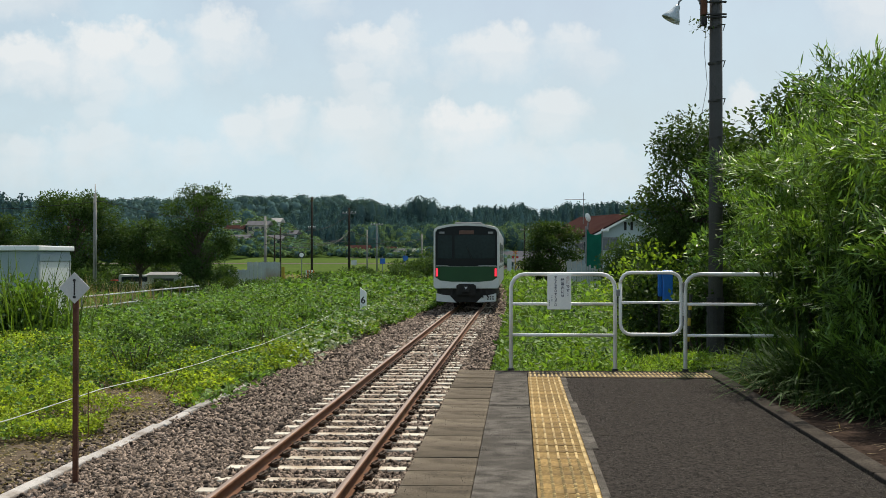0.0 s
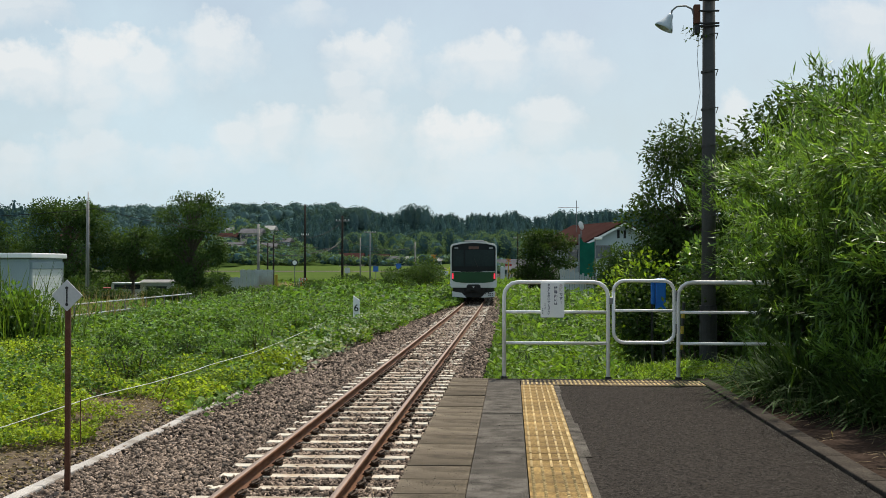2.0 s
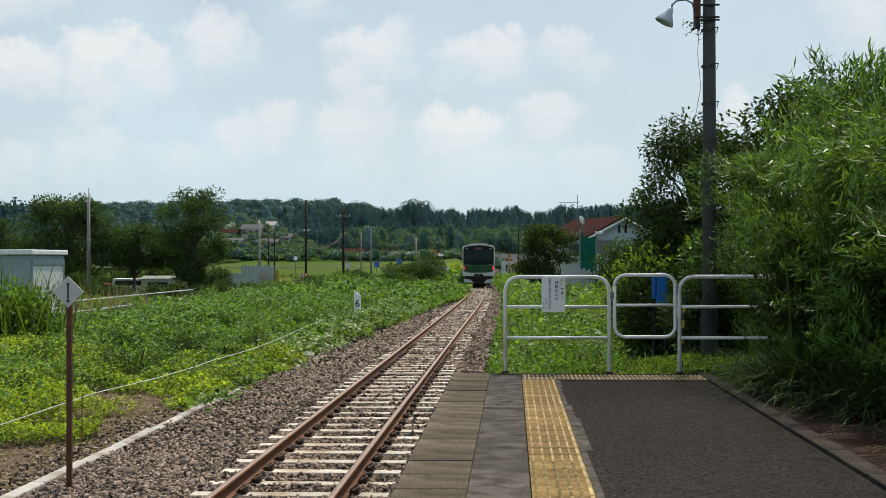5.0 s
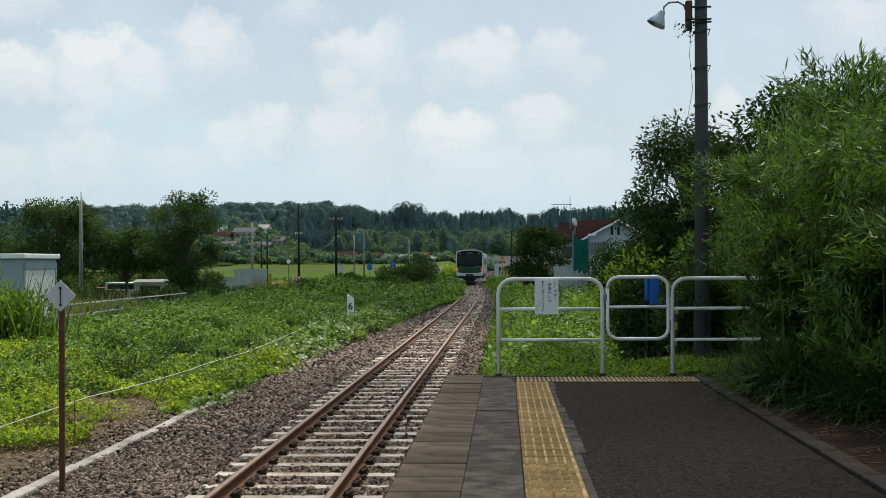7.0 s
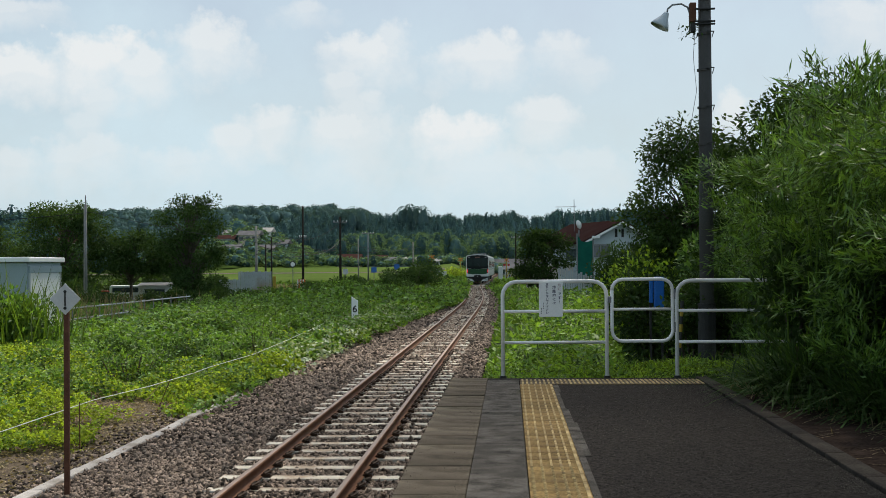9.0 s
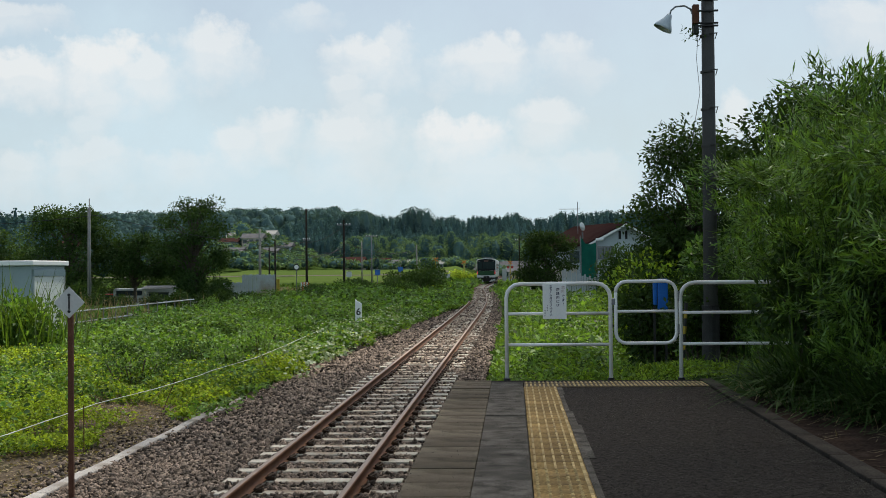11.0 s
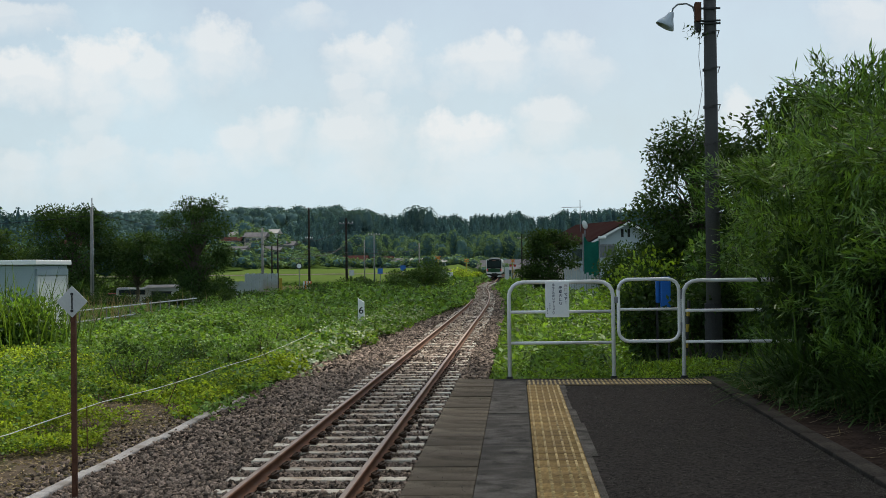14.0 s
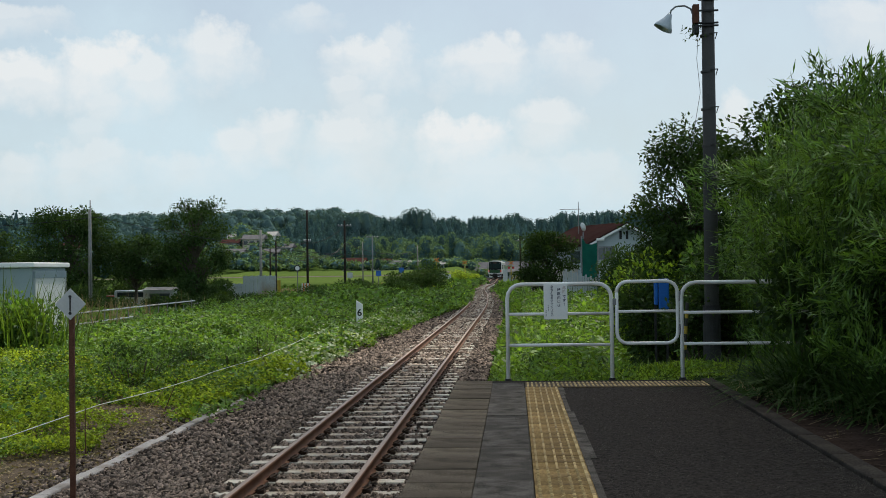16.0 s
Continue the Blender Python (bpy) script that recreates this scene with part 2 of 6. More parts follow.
M = {
    "soil": mat("soil", (0.05, 0.039, 0.028), (0.17, 0.135, 0.1), 5, 40, 0.95, 0.7, spec=0.0, stain=(0.06, 0.06, 0.03)),
    "meadow": mat("meadow", (0.018, 0.035, 0.01), (0.05, 0.08, 0.02), 0.3, 9, 0.95, 0.4, dist=0.05, spec=0.0),
    # ballast bed: its brown is darkened for the shade in gaps between stones
    "shaded_gravel": mat("shaded_gravel", (0.012, 0.0095, 0.0085), (0.06, 0.047, 0.041), 9, 22, 0.95, 1.0, dist=0.05, spread=0.16, spec=0.05),
    "kerb": mat("kerb", (0.022, 0.0185, 0.0155), (0.078, 0.067, 0.056), 3, 60, 0.95, 0.6, dist=0.008, piece=0.3, spec=0.03),
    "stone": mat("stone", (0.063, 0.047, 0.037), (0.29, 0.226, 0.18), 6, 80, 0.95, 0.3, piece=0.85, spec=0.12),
    "rail": mat("rail", (0.12, 0.052, 0.026), (0.24, 0.112, 0.056), 4, 60, 0.72, 0.25, metal=0.15, dist=0.003),
    "railhead": mat("railhead", (0.2, 0.135, 0.095), (0.3, 0.21, 0.155), 3, 90, 0.45, 0.05, metal=0.5, dist=0.001, spec=0.3),
    "sleeper": mat("sleeper", (0.42, 0.38, 0.31), (0.62, 0.57, 0.48), 5, 60, 0.9, 0.3, piece=0.15, stain=(0.3, 0.22, 0.15)),
    "clip": mat("clip", (0.03, 0.02, 0.015), (0.09, 0.055, 0.035), 20, 120, 0.7, 0.2, metal=0.3),
    "asphalt": mat("asphalt", (0.006, 0.005, 0.0043), (0.06, 0.051, 0.044), 38, 110, 0.95, 0.9, dist=0.008, spread=0.24, spec=0.05),
    "old_asphalt": mat("old_asphalt", (0.042, 0.038, 0.033), (0.152, 0.138, 0.12), 6, 110, 0.95, 0.9, dist=0.008, spread=0.2, spec=0.04, stain=(0.075, 0.068, 0.059)),
    "slab": mat("slab", (0.05, 0.041, 0.03), (0.19, 0.158, 0.118), 3, 85, 0.95, 0.6, piece=0.25, dist=0.006, spread=0.2, spec=0.05, stain=(0.075, 0.062, 0.046)),
    "concrete": mat("concrete", (0.2, 0.19, 0.17), (0.36, 0.34, 0.31), 2, 60, 0.9, 0.35, stain=(0.16, 0.14, 0.12)),
    "edging": mat("edging", (0.3, 0.28, 0.26), (0.52, 0.49, 0.46), 4, 45, 0.95, 0.9, dist=0.012, piece=0.12, spec=0.1, stain=(0.24, 0.21, 0.18)),
    "kudzu": mat("kudzu", (0.055, 0.13, 0.032), (0.14, 0.235, 0.065), 0.9, 25, 0.6, 0.0, piece=0.6, leaf=0.32, spec=0.16),
    "pole_concrete": mat("pole_concrete", (0.048, 0.048, 0.047), (0.09, 0.089, 0.087), 2, 60, 0.85, 0.25, stain=(0.055, 0.052, 0.05)),
    "yellow": mat("yellow", (0.13, 0.08, 0.028), (0.37, 0.25, 0.095), 4, 45, 0.92, 0.25, piece=0.22, dist=0.003, spread=0.2, spec=0.12, stain=(0.13, 0.085, 0.04)),
    "yellow_ridge": mat("yellow_ridge", (0.26, 0.18, 0.07), (0.56, 0.42, 0.19), 9, 40, 0.85, 0.2, dist=0.002, spread=0.22, piece=0.25, stain=(0.22, 0.15, 0.07)),
    "grime": mat("grime", (0.045, 0.034, 0.022), (0.14, 0.1, 0.055), 7, 60, 0.9, 0.3, piece=0.25),
    "white_tube": mat("white_tube", (0.7, 0.7, 0.7), (0.82, 0.82, 0.81), 3, 50, 0.4, 0.05, spec=0.5, stain=(0.6, 0.58, 0.55)),
    "white": mat("white", (0.76, 0.77, 0.77), (0.86, 0.86, 0.85), 2, 40, 0.5, 0.05),
    "plate_grey": mat("plate_grey", (0.45, 0.46, 0.46), (0.55, 0.56, 0.56), 4, 40, 0.5, 0.03),
    "ink": mat("ink", (0.02, 0.025, 0.06), (0.03, 0.035, 0.08), 9, 90, 0.6, 0.0),
    "faded_red": mat("faded_red", (0.5, 0.42, 0.42), (0.56, 0.48, 0.48), 9, 90, 0.6, 0.0),
    "rust": mat("rust", (0.06, 0.024, 0.014), (0.14, 0.06, 0.035), 8, 90, 0.85, 0.4),
    "steel": mat("steel", (0.16, 0.165, 0.17), (0.26, 0.265, 0.27), 6, 80, 0.5, 0.1, metal=0.6),
    "dark_steel": mat("dark_steel", (0.02, 0.02, 0.02), (0.05, 0.05, 0.05), 6, 80, 0.6, 0.15, metal=0.3),
    "rope": mat("rope", (0.5, 0.53, 0.5), (0.66, 0.68, 0.64), 9, 90, 0.8, 0.1),
    "bark": mat("bark", (0.05, 0.04, 0.03), (0.12, 0.1, 0.08), 4, 40, 0.95, 0.8, dist=0.03),
    "creosote": mat("creosote", (0.022, 0.018, 0.015), (0.05, 0.042, 0.036), 3, 40, 0.95, 0.4, spec=0.05),
    "vine": mat("vine", (0.05, 0.115, 0.027), (0.15, 0.24, 0.05), 0.7, 20, 0.55, 0.0, piece=0.65, leaf=0.38, spec=0.2),
    "vine_yellow": mat("vine_yellow", (0.14, 0.22, 0.026), (0.33, 0.4, 0.055), 0.8, 20, 0.65, 0.0, piece=0.6, leaf=0.4, spec=0.1),
    "grass": mat("grass", (0.05, 0.1, 0.017), (0.125, 0.19, 0.036), 1, 30, 0.6, 0.0, piece=0.45, leaf=0.3, spec=0.15),
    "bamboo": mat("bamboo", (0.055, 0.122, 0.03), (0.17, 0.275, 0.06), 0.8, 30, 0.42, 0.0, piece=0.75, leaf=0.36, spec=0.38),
    "shaded_soil": mat("shaded_soil", (0.02, 0.015, 0.012), (0.07, 0.05, 0.04), 5, 40, 0.95, 0.7, spec=0.0),
    # a darker grass green: shade of the overhanging bamboo is in the colour
    "pampas": mat("pampas", (0.02, 0.048, 0.012), (0.062, 0.108, 0.026), 1, 30, 0.65, 0.0, piece=0.5, leaf=0.18, spec=0.08),
    "weed": mat("weed", (0.09, 0.17, 0.022), (0.23, 0.33, 0.045), 1.2, 20, 0.6, 0.0, piece=0.6, leaf=0.38, spec=0.12),
    "pale_leaf": mat("pale_leaf", (0.22, 0.28, 0.17), (0.34, 0.4, 0.27), 1, 30, 0.6, 0.0, piece=0.3, leaf=0.2),
    "dry": mat("dry", (0.2, 0.15, 0.08), (0.34, 0.27, 0.16), 2, 30, 0.8, 0.0, piece=0.3, leaf=0.2),
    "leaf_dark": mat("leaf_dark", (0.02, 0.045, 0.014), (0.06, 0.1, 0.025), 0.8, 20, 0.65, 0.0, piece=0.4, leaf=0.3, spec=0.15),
    "leaf_mid": mat("leaf_mid", (0.03, 0.063, 0.023), (0.066, 0.108, 0.036), 0.5, 20, 0.75, 0.0, piece=0.35, leaf=0.3, spec=0.08),
    # the three far woods: blue distance haze is mixed into their leaf colours
    "hazed_conifer": mat("hazed_conifer", (0.05, 0.098, 0.11), (0.084, 0.145, 0.15), 0.03, 0.6, 1.0, 0.0, piece=0.35, leaf=0.1, spec=0.0),
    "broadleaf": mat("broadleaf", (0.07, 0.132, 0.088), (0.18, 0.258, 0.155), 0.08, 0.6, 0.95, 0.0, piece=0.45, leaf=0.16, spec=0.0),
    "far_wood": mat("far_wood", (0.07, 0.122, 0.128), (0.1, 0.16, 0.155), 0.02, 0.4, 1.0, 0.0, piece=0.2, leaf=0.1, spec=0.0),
    "paddy": mat("paddy", (0.05, 0.085, 0.022), (0.09, 0.125, 0.034), 0.05, 1.5, 0.95, 0.3, dist=0.1, spec=0.0),
    "train_white": mat("train_white", (0.52, 0.54, 0.53), (0.62, 0.63, 0.62), 1.5, 30, 0.45, 0.03, spec=0.4, stain=(0.48, 0.47, 0.44)),
    "train_silver": mat("train_silver", (0.42, 0.43, 0.43), (0.55, 0.56, 0.56), 1.5, 40, 0.4, 0.05, metal=0.5),
    "train_green": mat("train_green", (0.008, 0.048, 0.015), (0.013, 0.07, 0.023), 1, 30, 0.45, 0.02, spec=0.3),
    "train_black": mat("train_black", (0.005, 0.008, 0.009), (0.009, 0.013, 0.014), 1, 30, 0.2, 0.0, spec=0.15),
    "train_glass": mat("train_glass", (0.005, 0.013, 0.013), (0.012, 0.027, 0.026), 0.8, 10, 0.1, 0.0, spec=0.16),
    "under": mat("under", (0.012, 0.012, 0.012), (0.035, 0.033, 0.03), 4, 40, 0.8, 0.2),
    "roof_grey": mat("roof_grey", (0.2, 0.2, 0.2), (0.3, 0.3, 0.3), 1, 20, 0.9, 0.1, spec=0.1),
    "tail_lamp": glow("tail_lamp", (1.0, 0.03, 0.06), 1.1),
    "signal_red": mat("signal_red", (0.3, 0.02, 0.015), (0.4, 0.035, 0.025), 3, 30, 0.5, 0.0),
    "led": mat("led", (0.09, 0.045, 0.033), (0.14, 0.07, 0.05), 6, 40, 0.4, 0.0),
    "shed_wall": mat("shed_wall", (0.25, 0.32, 0.35), (0.32, 0.39, 0.42), 1, 30, 0.6, 0.05, stain=(0.24, 0.28, 0.29)),
    "shutter": mat("shutter", (0.62, 0.64, 0.63), (0.74, 0.75, 0.74), 1, 30, 0.5, 0.05),
    "house_wall": mat("house_wall", (0.36, 0.42, 0.46), (0.46, 0.52, 0.55), 0.8, 20, 0.85, 0.1),
    "cream_wall": mat("cream_wall", (0.5, 0.45, 0.38), (0.6, 0.55, 0.47), 0.8, 20, 0.85, 0.1),
    "red_roof": mat("red_roof", (0.036, 0.018, 0.016), (0.056, 0.03, 0.027), 1, 20, 0.95, 0.2, spec=0.0, stain=(0.05, 0.03, 0.027)),
    "tile_roof": mat("tile_roof", (0.075, 0.075, 0.082), (0.14, 0.14, 0.15), 1, 12, 0.95, 0.3, spec=0.0),
    "window": mat("window", (0.03, 0.04, 0.05), (0.07, 0.09, 0.1), 0.6, 10, 0.08, 0.0, spec=0.7),
    "net": mat("net", (0.0, 0.09, 0.07), (0.01, 0.16, 0.12), 2, 30, 0.8, 0.1, leaf=0.3),
    "blue": mat("blue", (0.01, 0.1, 0.42), (0.02, 0.16, 0.55), 2, 30, 0.45, 0.05),
    "orange": mat("orange", (0.5, 0.12, 0.03), (0.65, 0.2, 0.05), 2, 30, 0.7, 0.05),
    "warning_yellow": mat("warning_yellow", (0.32, 0.22, 0.025), (0.48, 0.34, 0.05), 4, 30, 0.6, 0.05),
    "zinc": mat("zinc", (0.36, 0.4, 0.42), (0.5, 0.54, 0.56), 1, 30, 0.5, 0.1, metal=0.3, stain=(0.33, 0.27, 0.2)),
    "sign_blue": mat("sign_blue", (0.03, 0.12, 0.4), (0.04, 0.16, 0.5), 3, 30, 0.5, 0.0),
    "cloud": mat("cloud", (0.85, 0.85, 0.85), (0.9, 0.9, 0.9), 0.1, 1, 1.0, 0.0, leaf=0.3, spec=0.0),
    "lamp_shade": mat("lamp_shade", (0.4, 0.46, 0.5), (0.52, 0.58, 0.62), 6, 60, 0.35, 0.05, spec=0.5),
}


# ---- mesh helpers ----
def thing(name, label, category, group="", kind="", at=None):
    ob = new(name)
    ob.empty_display_size = 0.2
    if at is not None:
        ob.matrix_world = at
    return tagged(ob, label, category, group, kind)


def part(name, bm, material, parent, label="", smooth=False):
    if isinstance(bm, bpy.types.Mesh):
        me = bm
    else:
        me = bpy.data.meshes.new(name)
        bmesh.ops.recalc_face_normals(bm, faces=bm.faces)
        bm.to_mesh(me)
        bm.free()
    if not me.materials:
        me.materials.append(M[material])
    if smooth:
        me.polygons.foreach_set("use_smooth", [True] * len(me.polygons))
    ob = new(name, me)
    ob.parent = parent
    return tagged(ob, label)


def solid(name, bm, material, label, category, group="", kind="", smooth=False):
    ob = part(name, bm, material, None, "", smooth)
    return tagged(ob, label, category, group, kind)


def cube(x0, x1, y0, y1, z0, z1, bevel=0.0, bm=None):
    own = bmesh.new()
    m = Matrix.Translation(((x0 + x1) / 2, (y0 + y1) / 2, (z0 + z1) / 2)) @ Matrix.Diagonal((x1 - x0, y1 - y0, z1 - z0, 1))
    bmesh.ops.create_cube(own, size=1, matrix=m)
    if bevel:
        bmesh.ops.bevel(own, geom=own.edges[:], offset=bevel, segments=2, affect="EDGES", profile=0.5)
    if bm is None:
        return own
    me = bpy.data.meshes.new("tmp")
    own.to_mesh(me)
    own.free()
    bm.from_mesh(me)
    bpy.data.meshes.remove(me)
    return bm


def tube(pts, r, seg=8, bm=None, caps=True):
    """A round bar along pts; r is one radius or one for each point."""
    bm = bm or bmesh.new()
    pts = [Vector(p) for p in pts]
    rad = r if isinstance(r, (list, tuple)) else [r] * len(pts)
    rings, side = [], None
    for i, p in enumerate(pts):
        d = (pts[min(i + 1, len(pts) - 1)] - pts[max(i - 1, 0)]).normalized()
        if side is None:
            side = d.orthogonal().normalized()
        side = (side - d * side.dot(d)).normalized()
        up = d.cross(side)
        rings.append([bm.verts.new(p + rad[i] * (math.cos(a) * side + math.sin(a) * up)) for a in [2 * math.pi * k / seg for k in range(seg)]])
    for a, b in zip(rings, rings[1:]):
        for k in range(seg):
            bm.faces.new((a[k], a[(k + 1) % seg], b[(k + 1) % seg], b[k]))
    if caps:
        bm.faces.new(rings[0][::-1])
        bm.faces.new(rings[-1])
    return bm


def prism(outline, axis, a, b, bevel=0.0):
    """An outline of (u, v) drawn out from a to b along the axis: x: (y, z), y: (x, z), z: (x, y)."""
    bm = bmesh.new()
    place = {"x": lambda u, v, w: (w, u, v), "y": lambda u, v, w: (u, w, v), "z": lambda u, v, w: (u, v, w)}[axis]
    lo = [bm.verts.new(place(u, v, a)) for u, v in outline]
    hi = [bm.verts.new(place(u, v, b)) for u, v in outline]
    bm.faces.new(lo[::-1])
    bm.faces.new(hi)
    n = len(lo)
    for i in range(n):
        bm.faces.new((lo[i], lo[(i + 1) % n], hi[(i + 1) % n], hi[i]))
    if bevel:
        bmesh.ops.bevel(bm, geom=bm.edges[:], offset=bevel, segments=2, affect="EDGES", profile=0.5)
    return bm


def np_mesh(name, V, F):
    """A mesh from arrays: places (n, 3) and faces (m, k)."""
    V, F = np.asarray(V, np.float32), np.asarray(F, np.int32)
    me = bpy.data.meshes.new(name)
    k = F.shape[1]
    me.vertices.add(len(V))
    me.vertices.foreach_set("co", V.ravel())
    me.loops.add(F.size)
    me.loops.foreach_set("vertex_index", F.ravel())
    me.polygons.add(len(F))
    me.polygons.foreach_set("loop_start", np.arange(len(F), dtype=np.int32) * k)
    me.update(calc_edges=True)
    me.validate()
    return me


RNG = np.random.default_rng(7)


def unit(a):
    return a / np.maximum(np.linalg.norm(a, axis=-1, keepdims=True), 1e-9)


def leaves(name, P, D, length, width, fold=0.15):
    """Leaves at P that point along D: each a folded blade of two faces."""
    n = len(P)
    D = unit(D)
    S = unit(np.cross(D, RNG.normal(size=(n, 3)) * 0.55 + np.array([0, 0, 1.0])))
    U = np.cross(S, D)
    L, W = np.broadcast_to(length, n)[:, None], np.broadcast_to(width, n)[:, None]
    V = np.stack([P, P + D * L * 0.45 + S * W / 2 + U * W * fold, P + D * L, P + D * L * 0.45 - S * W / 2 + U * W * fold], 1)
    i = np.arange(n)[:, None] * 4
    F = np.concatenate([i + [[0, 1, 2]], i + [[0, 2, 3]]], 0)
    return np_mesh(name, V.reshape(-1, 3), F)


def broad_leaves(name, P, D, length, width, fold=0.12, flat=0.45):
    """Rounded leaves at P along D: two quads folded at the midrib, mostly facing the sky."""
    n = len(P)
    D = unit(D)
    S = unit(np.cross(D, RNG.normal(size=(n, 3)) * flat + np.array([0, 0, 1.0])))
    U = np.cross(S, D)
    L, W = np.broadcast_to(length, n)[:, None], np.broadcast_to(width, n)[:, None]
    rise = U * W * fold
    V = np.stack([P, P + D * L * 0.22 + S * W / 2 + rise, P + D * L * 0.68 + S * W * 0.4 + rise, P + D * L - U * W * 0.1,
                  P + D * L * 0.68 - S * W * 0.4 + rise, P + D * L * 0.22 - S * W / 2 + rise], 1)
    i = np.arange(n)[:, None] * 6
    return np_mesh(name, V.reshape(-1, 3), np.concatenate([i + [[0, 1, 2, 3]], i + [[0, 3, 4, 5]]], 0))


def blades(name, P, D, length, width, droop=0.5, steps=4):
    """Grass: strips that start at P along D and bend over."""
    n = len(P)
    D = unit(D)
    L, W = np.broadcast_to(length, n)[:, None], np.broadcast_to(width, n)[:, None]
    droop = np.broadcast_to(droop, n)[:, None]
    flat = unit(D * [1, 1, 0] + RNG.normal(size=(n, 3)) * [0.05, 0.05, 0])
    S = np.cross(flat, [0, 0, 1.0])
    rows = []
    for s in np.linspace(0, 1, steps):
        c = P + D * L * s + (flat * 0.35 - np.array([0, 0, 1.0])) * L * droop * s * s
        w = W * (0.6 + 0.8 * s) * (1 - s) ** 0.6 * 0.5 + W * 0.02
        rows += [c - S * w, c + S * w]
    V = np.stack(rows, 1)
    i = np.arange(n)[:, None] * (2 * steps)
    F = np.concatenate([i + [[2 * k, 2 * k + 1, 2 * k + 3, 2 * k + 2]] for k in range(steps - 1)], 0)
    return np_mesh(name, V.reshape(-1, 3), F)


def hash_noise(x, y, s, seed=0):
    """Smooth noise of places, about -1 to 1."""
    a = np.sin(x * s * 1.3 + 1.7 * np.sin(y * s * 0.9 + seed) + seed * 2.1) + np.sin(y * s * 1.1 + 1.9 * np.sin(x * s * 0.7 + seed * 1.3) + 0.5)
    b = np.sin(x * s * 2.9 + seed + 1.1 * np.sin(y * s * 2.3)) * np.sin(y * s * 3.1 + 2 * seed)
    return (a + b) / 3


def ease(a, b, x):
    t = np.clip((np.asarray(x, float) - a) / (b - a), 0, 1)
    return t * t * (3 - 2 * t)


# ---- the line of the track ----
TRACK_Y = (-60, 0, 40, 62, 78, 95, 112, 129, 144, 158, 172, 187, 205, 229, 256, 290, 330, 400, 500)
TRACK_X = (-2.25, -2.25, -2.22, -2.2, -2.29, -2.6, -3.08, -3.72, -4.03, -4.08, -3.9, -3.72, -3.72, -3.9, -3.95, -3.6, -2.2, 2.5, 13.0)


def track_x(y):
    y = np.asarray(y, float)
    s = sum(np.interp(y + d, TRACK_Y, TRACK_X) * w for d, w in ((-8, 0.15), (-4, 0.22), (0, 0.26), (4, 0.22), (8, 0.15)))
    return s


def track_z(y):
    return 0.35 * ease(190, 330, y)


def ground_z(x, y):
    """The height of the bare ground."""
    x, y = np.asarray(x, float), np.asarray(y, float)
    z = -0.42 + 0.05 * hash_noise(x, y, 0.35, 1)
    bed = 1 - ease(2.2, 3.6, np.abs(x - track_x(y)))
    z = z * (1 - bed) + bed * (-0.46 + track_z(y))
    bank = ease(28, 55, y) * (1 - ease(110, 190, y)) * ease(2.6, 6, -(x - track_x(y))) * (1 - ease(12, 17, -x))
    z = z + 0.2 * bank
    z = z - 0.9 * ease(8, 20, np.abs(x - track_x(y))) * ease(75, 110, y)
    z = z + 3.3 * ease(150, 330, y) * ease(4, 11, np.abs(x - track_x(y)))
    z = z + 0.95 * ease(-0.3, 0.4, x) * (1 - ease(16, 32, y)) + 0.22 * ease(1.9, 2.3, x) * (1 - ease(14, 24, y))
    z = z + 9 * np.exp(-((x + 74) / 13) ** 2 - ((y - 350) / 28) ** 2)
    ridge = 14.5 * ease(500, 640, y) * (1 + 0.25 * hash_noise(x, y, 0.012, 3)) * (1 - 0.7 * ease(700, 800, y))
    left = 11 * ease(330, 440, y) * ease(140, 185, -x) * (1 - ease(480, 620, y))
    far = 30 * ease(760, 960, y) * ease(40, 140, -x) * (1 + 0.2 * hash_noise(x, y, 0.006, 5))
    return z + ridge + left + far


# ---- ground and the bed of the line ----
def graded(stops):
    """Lines of a graded grid: (from, to, step) runs."""
    out = []
    for a, b, s in stops:
        out += list(np.arange(a, b - 1e-6, s))
    return np.array(out + [stops[-1][1]])


def sheet(name, xs, ys, height):
    X, Y = np.meshgrid(xs, ys)
    V = np.stack([X, Y, height(X, Y)], -1).reshape(-1, 3)
    n, m = len(xs), len(ys)
    i = (np.arange(m - 1)[:, None] * n + np.arange(n - 1)[None]).ravel()[:, None]
    return np_mesh(name, V, i + [[0, 1, n + 1, n]])


